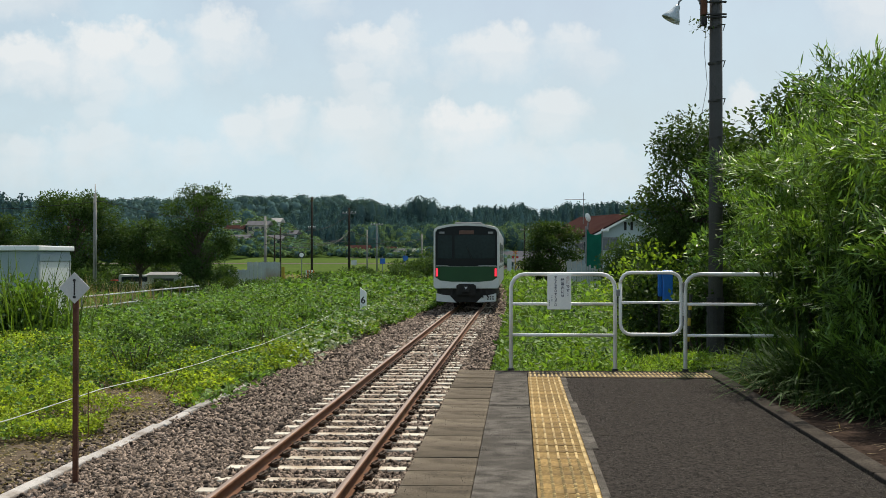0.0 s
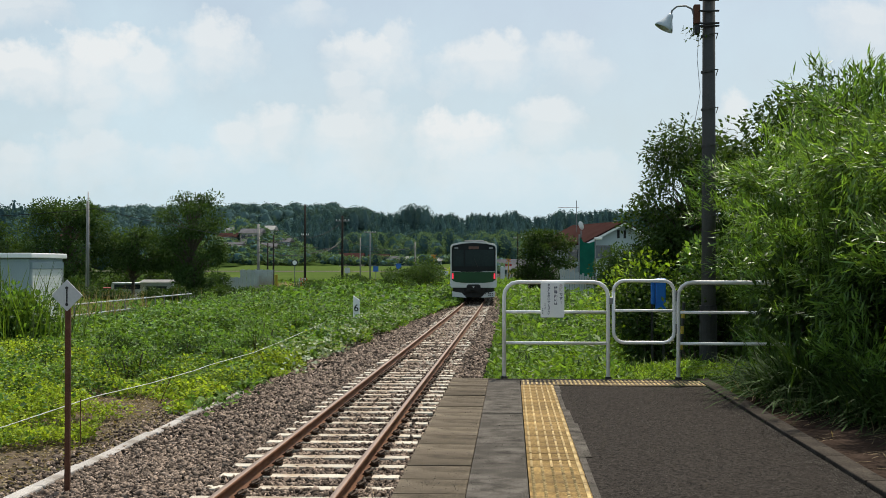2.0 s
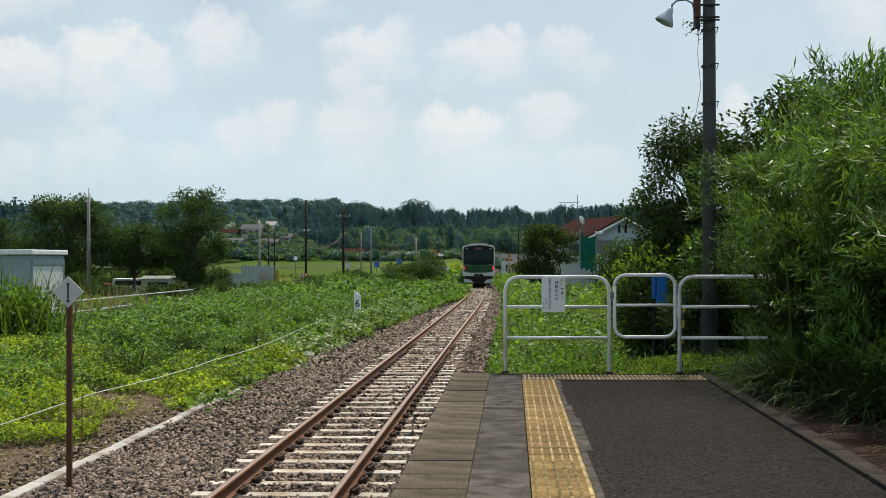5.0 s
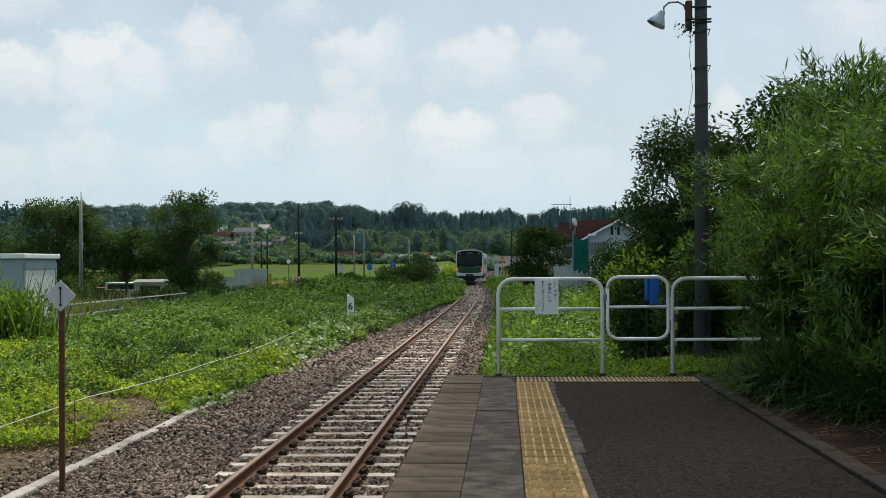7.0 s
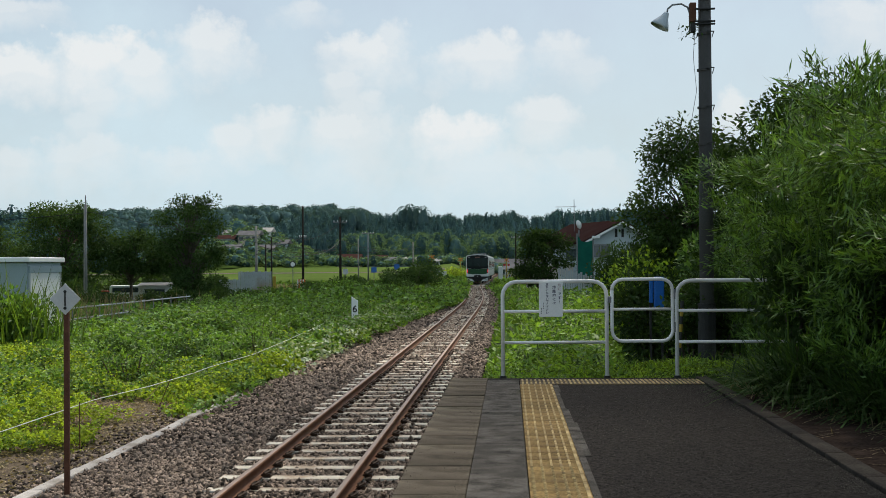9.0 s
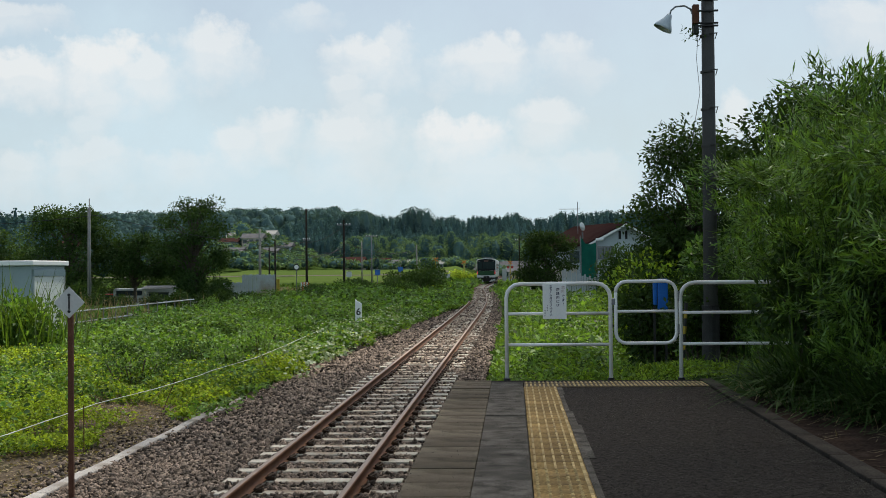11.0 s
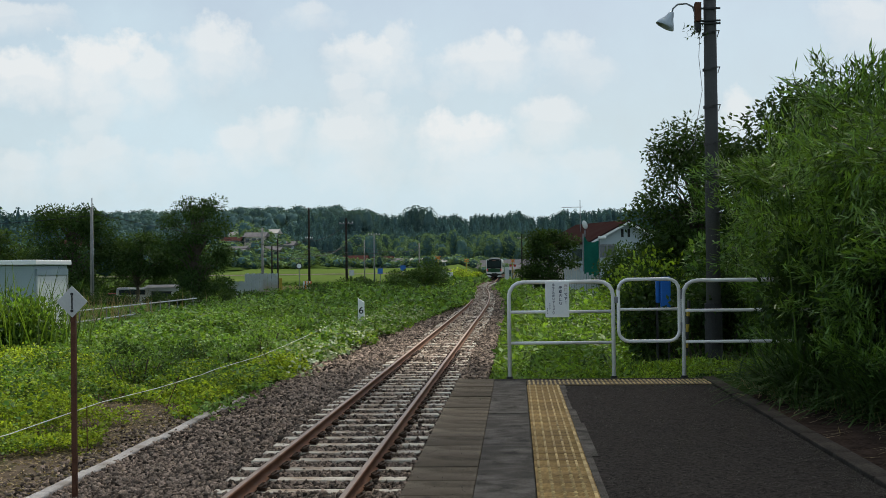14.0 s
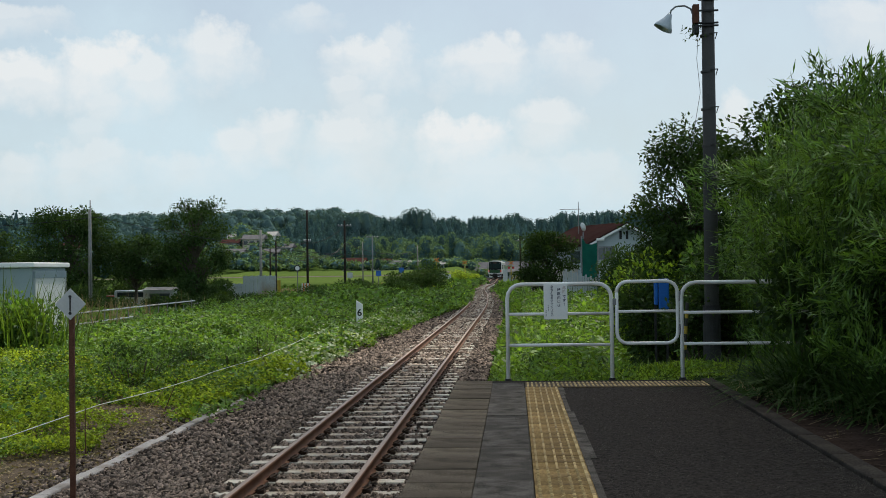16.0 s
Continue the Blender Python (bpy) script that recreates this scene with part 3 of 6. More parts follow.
def build_ground():
    xs = graded([(-2400, -600, 150), (-600, -60, 20), (-60, -10, 2), (-10, 8, 0.3), (8, 60, 2), (60, 600, 20), (600, 2400, 150)])
    ys = graded([(-300, -20, 20), (-20, 40, 0.4), (40, 130, 1.5), (130, 400, 6), (400, 1100, 20), (1100, 4000, 200)])
    tagged(part("ground", sheet("ground", xs, ys, ground_z), "meadow", None, smooth=True), "grassy earth with low weeds beside the railway", "ground", kind="structure")
    # bare earth beside the line, where the weeds are thin
    ys2 = graded([(-5, 26, 0.4)])
    xs2 = graded([(-9.5, -5.45, 0.3)])
    tagged(part("bare_soil", sheet("bare_soil", xs2, ys2, lambda x, y: ground_z(x, y) + 0.02), "soil", None, smooth=True), "dry brown earth strewn with dead stalks", "soil", kind="structure")
    # same earth behind the kerb, with the thicket's shade put into its colour
    tagged(part("bare_soil", sheet("bare_soil", graded([(2.32, 4.2, 0.1)]), graded([(2, 13, 0.4)]), lambda x, y: ground_z(x, y) + 0.02), "shaded_soil", None, smooth=True), "earth behind the platform kerb, coloured dark as the thicket's shade", "soil", kind="structure")
    n = 260
    y = RNG.uniform(5, 13, n)
    x = RNG.uniform(2.5, 3.7, n)
    P = np.stack([x, y, ground_z(x, y) + 0.035], 1)
    tagged(part("dead_stalks", blades("dead_stalks", P, RNG.normal(size=(n, 3)) * [1, 1, 0.08] + [0, 0, 0.06], RNG.uniform(0.1, 0.35, n), 0.008, 0.03), "dry", None), "dry straw-coloured stalks on dark earth", "litter", kind="stuff")


def bed_z(x, y):
    d = np.abs(x - track_x(y))
    return track_z(y) - 0.19 - 0.015 * ease(0.9, 1.3, d) - 0.16 * ease(1.2, 2.9, d) + 0.012 * hash_noise(x, y, 6, 2)


def build_ballast():
    ys = graded([(-6, 40, 0.4), (40, 120, 1.0), (120, 420, 4)])
    offs = np.linspace(-3.1, 1.62, 24)
    Y, O = np.meshgrid(ys, offs, indexing="ij")
    X = track_x(Y) + np.where(Y > 60, O * 0.9, O)
    V = np.stack([X, Y, bed_z(X, Y)], -1).reshape(-1, 3)
    n, m = len(offs), len(ys)
    i = (np.arange(m - 1)[:, None] * n + np.arange(n - 1)[None]).ravel()[:, None]
    bed = tagged(part("ballast_bed", np_mesh("ballast_bed", V, i + [[0, 1, n + 1, n]]), "shaded_gravel", None), "grey-brown crushed stone ballast bed, darkened as the shade between stones", "ballast", kind="structure")
    # loose crushed stones, each a lump with its own shape
    base = np.array([(a, b, c) for a in (-1, 1) for b in (-1, 1) for c in (-1, 1)], float) * 0.72
    quads = ((0, 1, 3, 2), (4, 6, 7, 5), (0, 4, 5, 1), (2, 3, 7, 6), (0, 2, 6, 4), (1, 5, 7, 3))
    tri = np.array([t for q in quads for t in ((q[0], q[1], q[2]), (q[0], q[2], q[3]))])
    VV, FF, k = [], [], 0
    for y0, y1, dens, r in ((-3, 6.2, 60, 0.04), (6.2, 16, 760, 0.0265), (16, 28, 300, 0.031), (28, 48, 110, 0.042), (48, 80, 44, 0.048), (80, 145, 16, 0.06)):
        count = int(dens * (y1 - y0) * 4.7)
        y = RNG.uniform(y0, y1, count)
        x = track_x(y) + RNG.uniform(-3.12, 1.6, count)
        d = x - track_x(y)
        phase = ((y / 0.657) % 1.0 - 0.5) * 0.657
        on_sleeper = (np.abs(d) < 1.02) & (np.abs(phase - 0.012 + 0.02 * hash_noise(x, y, 7, 3)) < 0.1)
        on_rail = np.abs(np.abs(d) - 0.566) < 0.08
        keep = ~(on_rail | (on_sleeper & (RNG.random(count) > 0.04)))
        x, y = x[keep], y[keep]
        if y0 == 6.2:                       # stones spilt over the edging
            y = np.concatenate([y, RNG.uniform(10, 22, 1500)])
            x = np.concatenate([x, -5.47 - np.abs(RNG.normal(0, 0.4, 1500))])
        c = len(x)
        s = r * RNG.uniform(0.5, 1.4, (c, 1, 1)) * RNG.uniform(0.6, 1.3, (c, 1, 3)) * [1.25, 0.95, 0.7]
        q = base[None] * RNG.uniform(0.8, 1.15, (c, 8, 1)) + RNG.normal(size=(c, 8, 3)) * 0.2
        a = RNG.uniform(0, 6.28, c)
        b = RNG.uniform(-0.9, 0.9, c)
        p = q * s
        px = p[..., 0] * np.cos(a)[:, None] - p[..., 1] * np.sin(a)[:, None]
        py = p[..., 0] * np.sin(a)[:, None] + p[..., 1] * np.cos(a)[:, None]
        e = RNG.uniform(-0.9, 0.9, c)
        px, pz = px * np.cos(b)[:, None] - p[..., 2] * np.sin(b)[:, None], p[..., 2] * np.cos(b)[:, None] + px * np.sin(b)[:, None]
        py, pz = py * np.cos(e)[:, None] - pz * np.sin(e)[:, None], pz * np.cos(e)[:, None] + py * np.sin(e)[:, None]
        z = np.where(x < -5.4, ground_z(x, y) + 0.03, bed_z(x, y)) + RNG.uniform(-0.01, 0.016, c)
        VV.append(np.stack([px + x[:, None], py + y[:, None], pz + z[:, None]], -1).reshape(-1, 3))
        FF.append((tri[None] + (k + np.arange(c) * 8)[:, None, None]).reshape(-1, 3))
        k += 8 * c
    tagged(part("ballast_stone", np_mesh("ballast_stone", np.concatenate(VV), np.concatenate(FF)), "stone", None), "loose crushed ballast stones, grey and rusty brown", "ballast", kind="stuff")
    return bed


def rail_profile():
    return [(-0.058, -0.145), (0.058, -0.145), (0.058, -0.135), (0.012, -0.118), (0.009, -0.045), (0.032, -0.034), (0.0325, -0.006), (0.027, 0.0),
            (-0.027, 0.0), (-0.0325, -0.006), (-0.032, -0.034), (-0.009, -0.045), (-0.012, -0.118), (-0.058, -0.135)]


def build_track():
    line = thing("railway_track", "single railway track with rusty rails on pale concrete sleepers", "railway track", kind="structure")
    ys = graded([(-6, 70, 2.0), (70, 420, 3.0)])
    cx, cz = track_x(ys), track_z(ys)
    prof = rail_profile()
    k = len(prof)
    for side in (-0.566, 0.566):
        V = np.array([[(cx[j] + side + u, ys[j], cz[j] + v) for u, v in prof] for j in range(len(ys))]).reshape(-1, 3)
        j = np.arange(len(ys) - 1)[:, None] * k
        F = np.concatenate([j + [[a, (a + 1) % k, k + (a + 1) % k, k + a]] for a in range(k)], 0)
        rail = part("rail", np_mesh("rail", V, F), "rail", line, "rust-brown steel rail")
        rail.data.materials.append(M["railhead"])
        head = np.zeros(len(F), np.int32)
        head[7 * (len(ys) - 1):8 * (len(ys) - 1)] = 1
        rail.data.polygons.foreach_set("material_index", head)
    bm = prism([(-0.13, -0.26), (0.13, -0.26), (0.105, -0.155), (-0.105, -0.155)], "x", -1.0, 1.0, 0.008)
    sleeper = bpy.data.meshes.new("sleeper")
    bm.to_mesh(sleeper)
    bm.free()
    clip_bm = tube([(0.03, -0.07, -0.14), (0.085, -0.085, -0.105), (0.13, -0.03, -0.085), (0.13, 0.05, -0.085), (0.09, 0.08, -0.095), (0.05, 0.045, -0.12)], 0.017, 6)
    cube(0.06, 0.14, -0.05, 0.05, -0.16, -0.115, 0.006, clip_bm)
    clip = bpy.data.meshes.new("rail_clip")
    clip_bm.to_mesh(clip)
    clip_bm.free()
    for i in range(298):
        y = -9.0 * 0.657 + (i + 0.5) * 0.657
        a = math.atan2(float(track_x(y + 1) - track_x(y - 1)), 2.0)
        at = pose(float(track_x(y)), y, float(track_z(y)), 0, 0, -math.degrees(a)) @ pose(0, 0, random.uniform(-0.022, 0.004), 0, 0, random.uniform(-0.8, 0.8))
        s = part("sleeper", sleeper, "sleeper", line)
        s.matrix_basis = at
        if i < 60:
            for side in (-0.566, 0.566):
                for turn in (0, 180):
                    c = part("rail_clip", clip, "clip", line)
                    c.matrix_basis = at @ pose(side, 0, 0, 0, 0, turn)
    return line


# ---- platform ----
PZ, PEND = 0.81, 14.85


def build_platform():
    base = thing("platform", "low station platform with a slab edge and worn asphalt", "platform", kind="structure")
    part("platform_body", cube(-0.6, 2.2, -12, PEND - 0.01, -0.6, PZ - 0.06), "concrete", base, "weathered concrete platform wall")
    part("asphalt_surface", cube(0.482, 2.2, -12, PEND - 0.9, PZ - 0.06, PZ - 0.004), "asphalt", base, "worn dark asphalt")
    part("end_strip", cube(-0.272, 2.2, PEND - 0.296, PEND, PZ - 0.06, PZ - 0.006), "asphalt", base)
    # the pavement strip between the slabs and the tactile paving, laid in long pieces
    for a, b in ((-12, 4.1), (4.11, 8.6), (8.61, 11.3), (11.31, PEND - 0.3)):
        part("pavement_strip", cube(-0.268, 0.106, a, b, PZ - 0.06, PZ + random.uniform(-0.004, 0.003), 0.004), "old_asphalt", base, "grey patched asphalt strip")
    # mortar seams along the tactile paving
    for a, b, w in ((-12, 7.0, 0.52), (7.0, 8.75, 0.53), (8.75, 10.6, 0.575), (10.6, 11.6, 0.55), (11.6, 13.2, 0.525), (13.2, 14.2, 0.545)):
        part("seam", cube(0.483, w, a, b, PZ - 0.05, PZ + 0.001), "old_asphalt", base, "rough mortar seam")
    kerb = cube(-0.075, 0.075, -0.495, 0.495, -0.25, 0.012, 0.008)
    me = bpy.data.meshes.new("kerb_stone")
    kerb.to_mesh(me)
    kerb.free()
    for i in range(26):
        k = part("kerb_stone", me, "kerb", base)
        k.matrix_basis = pose(2.31 + random.uniform(-0.006, 0.006), PEND - 0.5 - i, PZ - 0.002, 0, 0, random.uniform(-0.3, 0.3))
    slab = cube(-0.22, 0.22, -0.247, 0.247, -0.1, 0.0, 0.006)
    me = bpy.data.meshes.new("edge_slab")
    slab.to_mesh(me)
    slab.free()
    for i in range(53):
        k = part("edge_slab", me, "slab", base)
        k.matrix_basis = pose(-0.492, PEND - 0.25 - 0.503 * i, PZ + random.uniform(-0.005, 0.004), random.uniform(-0.3, 0.3), random.uniform(-0.3, 0.3), 0)
    # tactile tiles: bars far along, studs on the newer ones
    def tile(dots):
        bm = cube(-0.184, 0.184, -0.148, 0.148, -0.05, 0.0, 0.003)
        bm2 = bmesh.new()
        for x in (-0.155, -0.088, -0.02, 0.045, 0.105):
            if dots:
                for j in range(5):
                    y = -0.12 + 0.06 * j
                    bmesh.ops.create_cone(bm2, cap_ends=True, segments=8, radius1=0.014, radius2=0.009, depth=0.007, matrix=Matrix.Translation((x, y, 0.003)))
            else:
                cube(x - 0.008, x + 0.008, -0.138, 0.138, -0.004, 0.005, 0.0, bm2)
        cube(0.152, 0.174, -0.146, 0.146, -0.004, 0.005, 0.0, bm2)
        out = []
        for name, b in (("tactile_tile", bm), ("tile_ridges", bm2)):
            m2 = bpy.data.meshes.new(name)
            b.to_mesh(m2)
            b.free()
            out.append(m2)
        return out

    kinds = (tile(False), tile(True))
    for i in range(86):
        y = 13.8 - 0.3 * i
        k = kinds[1 if y < 8.2 else 0]
        p = part("tactile_tile", k[0], "yellow", base)
        p.matrix_basis = pose(0.296, y, PZ + 0.006 + random.uniform(-0.002, 0.002), 0, 0, random.uniform(-0.4, 0.4))
        part("tile_ridges", k[1], "yellow_ridge", p)
    row = cube(-0.148, 0.148, -0.148, 0.148, -0.05, 0.0, 0.003)
    bars = bmesh.new()
    for j in range(6):
        cube(-0.128 + 0.05 * j, -0.106 + 0.05 * j, -0.125, 0.125, -0.004, 0.006, 0.0, bars)
    worn = []
    for nm, b in (("worn_tile", row), ("tile_bars", bars)):
        me = bpy.data.meshes.new(nm)
        b.to_mesh(me)
        b.free()
        worn.append(me)
    for i in range(7):
        for y in (14.1, 14.4):
            p = part("worn_tile", worn[0], "grime", base)
            p.matrix_basis = pose(0.262 + 0.3 * i, y, PZ + 0.006, 0, 0, random.uniform(-0.6, 0.6))
            part("tile_bars", worn[1], "yellow_ridge", p)
    # loose grit on the asphalt
    n = 26000
    y = 6.3 + RNG.random(n) ** 1.5 * 8.2
    x = np.where(RNG.random(n) < 0.82, RNG.uniform(0.58, 2.2, n), RNG.uniform(-0.7, 0.1, n))
    heap = RNG.random(n) < 0.25
    x = np.where(heap, 2.2 - np.abs(RNG.normal(0, 0.14, n)), x)
    P = np.stack([x, y, np.full(n, PZ + 0.001)], 1)
    tagged(part("asphalt_grit", leaves("asphalt_grit", P, RNG.normal(size=(n, 3)) * [1, 1, 0.1], RNG.uniform(0.004, 0.011, n), RNG.uniform(0.004, 0.009, n), 0.15), "old_asphalt", None), "pale grit scattered on worn asphalt", "grit", kind="stuff")
    # the low concrete edging on the far side of the ballast
    edge = thing("concrete_edging", "narrow weathered concrete edging between ballast and weeds", "kerb", kind="structure")
    for i in range(14):
        y = 3.0 + 1.5 * i
        p = part("edging_block", cube(-0.085, 0.085, -0.745, 0.745, -0.4, 0, 0.02), "edging", edge)
        p.matrix_basis = pose(-5.365 + random.uniform(-0.02, 0.02), y + 0.75, -0.315 + random.uniform(-0.02, 0.012), random.uniform(-0.5, 0.5), random.uniform(-4, 4), random.uniform(-0.7, 0.7))


# ---- platform fence ----
def hoop(x0, x1, z0, z1, r, y, closed=False):
    """A bent tube: up, round the corner, across and down."""
    pts = []
    if closed:
        for cx, cz, a0 in ((x0 + r, z1 - r, 180), (x1 - r, z1 - r, 90), (x1 - r, z0 + r, 0), (x0 + r, z0 + r, -90)):
            pts += [(cx + r * math.cos(radians(a0 - d)), y, cz + r * math.sin(radians(a0 - d))) for d in (0, 22, 45, 67, 90)]
        return pts + [pts[0]]
    pts.append((x0, y, z0))
    for cx, a0 in ((x0 + r, 180), (x1 - r, 90)):
        pts += [(cx + r * math.cos(radians(a0 - d)), y, z1 - r + r * math.sin(radians(a0 - d))) for d in (0, 22, 45, 67, 90)]
    return pts + [(x1, y, z0)]


def build_fence():
    y = 14.98
    for x0, x1, name in ((-0.085, 1.185, "platform_fence"), (2.035, 3.9, "platform_fence")):
        f = thing(name, "white painted tubular steel fence at the platform end", "fence", "fence panels at the platform end")
        part("hoop", tube(hoop(x0, x1, PZ - 0.35, PZ + 1.165, 0.17, y), 0.0245, 12), "white_tube", f, smooth=True)
        for z in (0.80, 0.42):
            part("crossbar", tube([(x0, y, PZ + z), (x1, y, PZ + z)], 0.019, 8), "white_tube", f, smooth=True)
        for x in (x0, x1):
            part("post_base", tube([(x, y, PZ - 0.02), (x, y, PZ + 0.012)], 0.042, 10), "dark_steel", f)
    g = thing("fence_gate", "white tubular steel gate with rounded corners, closed", "gate")
    part("gate_frame", tube(hoop(1.25, 1.985, PZ + 0.43, PZ + 1.185, 0.13, y, True), 0.0215, 12), "white_tube", g, smooth=True)
    part("crossbar", tube([(1.25, y, PZ + 0.82), (1.985, y, PZ + 0.82)], 0.017, 8), "white_tube", g, smooth=True)
    for z in (0.6, 1.0):
        part("hinge", tube([(2.01, y, PZ + z - 0.06), (2.01, y, PZ + z + 0.06)], 0.02, 8), "steel", g)
        part("hinge_strap", cube(1.985, 2.035, y - 0.012, y + 0.012, PZ + z - 0.03, PZ + z + 0.03, 0.004), "steel", g)
    part("latch", cube(1.195, 1.25, y - 0.02, y + 0.02, PZ + 0.9, PZ + 0.98, 0.005), "steel", g)
    # the warning board
    s = thing("warning_sign", "white board with blue Japanese writing, tied to the fence", "sign", at=pose(0.505, y - 0.045, PZ + 0.955))
    part("board", cube(-0.145, 0.145, -0.004, 0.004, -0.22, 0.21, 0.003), "white", s)

    def column(name, words, x, top, size, material, gap):
        cu = bpy.data.curves.new(name, "FONT")
        cu.body, cu.size, cu.align_x = "\n".join(words), size, "CENTER"
        cu.space_line, cu.extrude, cu.offset = gap, 0.0006, 0.001
        cu.materials.append(M[material])
        ob = new(name, cu)
        ob.parent = s
        ob.matrix_basis = pose(x, -0.0055, top, 90, 0, 0)

    column("lettering", "危険", 0.105, 0.15, 0.044, "faded_red", 1.12)
    column("lettering", "です!", 0.105, 0.045, 0.042, "ink", 1.15)
    column("lettering", "線路内には", 0.04, 0.125, 0.042, "ink", 1.16)
    column("lettering", "立ち入らないでください", -0.045, 0.165, 0.034, "ink", 1.02)
    for x, z in ((-0.09, -0.06), (-0.118, -0.12)):
        for j in range(4):
            part("small_print", cube(x - 0.005, x + 0.005, -0.0062, -0.0042, z - 0.02 * j, z - 0.02 * j + 0.01), "ink", s)


# ---- the train ----
def car_mesh_parts(car, back):
    """One car: length along +y, its cab end at y = 0 when back is true."""
    half = [(0.0, 0.88), (1.34, 0.88), (1.4, 0.97), (1.4, 3.32), (1.36, 3.43), (1.24, 3.52), (0.7, 3.63), (0.0, 3.67)]
    outline = half + [(-x, z) for x, z in half[::-1][1:-1]]
    part("body", prism(outline, "y", 0.06, 19.5, 0.02), "train_silver", car, "stainless steel car body")
    # the cab end: a white surround with a black screen and a green lower panel
    ends = ((0.0, 1, True),) if back else ()
    for y, sgn, _ in ends:
        part("cab_surround", prism(outline, "y", -0.06, 0.12, 0.03), "train_white", car, "white cab surround")
        part("cab_screen", prism([(-1.32, 1.83), (1.32, 1.83), (1.32, 3.28), (1.24, 3.41), (0.7, 3.53), (0, 3.57), (-0.7, 3.53), (-1.24, 3.41), (-1.32, 3.28)], "y", -0.075, -0.02, 0.01), "train_black", car, "black glossy cab screen")
        part("green_panel", prism([(-1.32, 1.822), (1.32, 1.822), (1.32, 1.36), (1.12, 1.22), (0.6, 1.17), (-0.6, 1.17), (-1.12, 1.22), (-1.32, 1.36)], "y", -0.073, -0.02, 0.008), "train_green", car, "dark green lower panel")
        for x0, x1 in ((-1.22, -0.6), (-0.5, 1.22)):
            part("cab_window", cube(x0, x1, -0.083, -0.06, 2.16, 3.16, 0.006), "train_glass", car)
        part("wiper", tube([(0.25, -0.1, 2.14), (0.05, -0.1, 2.62)], 0.012, 6), "under", car)
        part("destination_display", cube(-0.3, 0.32, -0.084, -0.06, 3.2, 3.36, 0.005), "led", car)
        for x in (-1.04, 1.04):
            part("headlight", cube(x - 0.11, x + 0.11, -0.086, -0.06, 3.22, 3.31, 0.01), "steel", car, "unlit headlight")
        for x in (-1.255, 1.255):
            part("tail_light", cube(x - 0.042, x + 0.042, -0.1, -0.06, 1.4, 1.74, 0.012), "tail_lamp", car, "lit red tail light")
        part("stripe", cube(-1.28, -0.78, -0.08, -0.06, 1.84, 1.862), "plate_grey", car)
        part("stripe", cube(0.52, 1.28, -0.08, -0.06, 1.84, 1.862), "plate_grey", car)
        part("snow_plough", prism([(-1.28, 0.33), (-0.42, 0.27), (-0.72, 0.58), (-1.0, 0.6), (-1.28, 0.68)], "y", -0.02, 0.14, 0.01), "train_white", car, "white plough wing")
        right = part("snow_plough", prism([(1.28, 0.33), (0.42, 0.27), (0.72, 0.58), (1.0, 0.6), (1.28, 0.68)], "y", -0.02, 0.14, 0.01), "train_white", car, "white plough wing with square holes")
        for j in range(3):
            for k in range(2):
                part("hole", cube(0.86 + 0.11 * j + 0.03, 0.92 + 0.11 * j + 0.03, -0.026, -0.016, 0.4 + 0.1 * k, 0.46 + 0.1 * k), "under", right)
        part("plough_plate", cube(-1.25, 1.25, 0.05, 0.2, 0.3, 0.98, 0.02), "under", car)
        part("coupler_shroud", prism([(-0.42, 0.6), (0.42, 0.6), (0.42, 1.0), (0.3, 1.08), (-0.3, 1.08), (-0.42, 1.0)], "y", -0.12, 0.1, 0.01), "under", car)
        part("coupler", cube(-0.16, 0.16, -0.42, 0.1, 0.72, 1.0, 0.04), "under", car, "black coupler")
        part("coupler_face", prism([(-0.07, 0.96), (0.07, 0.96), (0, 0.86)], "y", -0.43, -0.41), "plate_grey", car)
        for x in (-0.62, 0.62, 0.85):
            part("hose", tube([(x, -0.03, 0.86), (x + 0.02, -0.1, 0.62), (x + 0.1, -0.03, 0.5)], 0.03, 6), "under", car)
    # sides: doors, windows and the green stripe
    for sx in (-1, 1):
        x0, x1 = sorted((sx * 1.385, sx * 1.408))
        part("side_stripe", cube(x0, x1, 0.4, 19.3, 1.72, 1.84), "train_green", car, "green waist stripe")
        for j in range(4):
            y = 1.9 + 4.75 * j
            door = part("side_door", cube(x0, x1 + (0.004 if sx > 0 else 0), y, y + 1.3, 1.0, 2.95, 0.006), "train_white", car)
            part("door_window", cube(*sorted((sx * 1.4, sx * 1.418)), y + 0.14, y + 1.16, 1.95, 2.8), "train_glass", door)
        for j in range(3):
            y = 3.5 + 4.75 * j
            part("side_window", cube(x0, x1, y, y + 2.8, 1.98, 2.9, 0.006), "train_glass", car)
    # roof gear
    part("roof_unit", cube(-0.8, 0.8, 8.2, 11.2, 3.6, 3.84, 0.05), "roof_grey", car, "grey roof cooling unit")
    part("roof_unit", cube(-0.6, 0.6, 2.2, 4.6, 3.6, 3.78, 0.05), "roof_grey", car)
    # running gear
    for y in (3.0, 16.6):
        bogie = part("bogie", cube(-1.05, 1.05, y - 1.5, y + 1.5, 0.42, 0.8, 0.05), "under", car)
        for dy in (-1.05, 1.05):
            bm = tube([(-0.62, y + dy, 0.43), (-0.5, y + dy, 0.43)], 0.43, 20)
            tube([(0.5, y + dy, 0.43), (0.62, y + dy, 0.43)], 0.43, 20, bm)
            tube([(-0.6, y + dy, 0.43), (0.6, y + dy, 0.43)], 0.08, 8, bm)
            part("wheelset", bm, "under", bogie)
    part("underfloor_box", cube(-1.2, 1.2, 5.6, 14.0, 0.3, 0.84, 0.03), "under", car, "dark underfloor battery boxes")


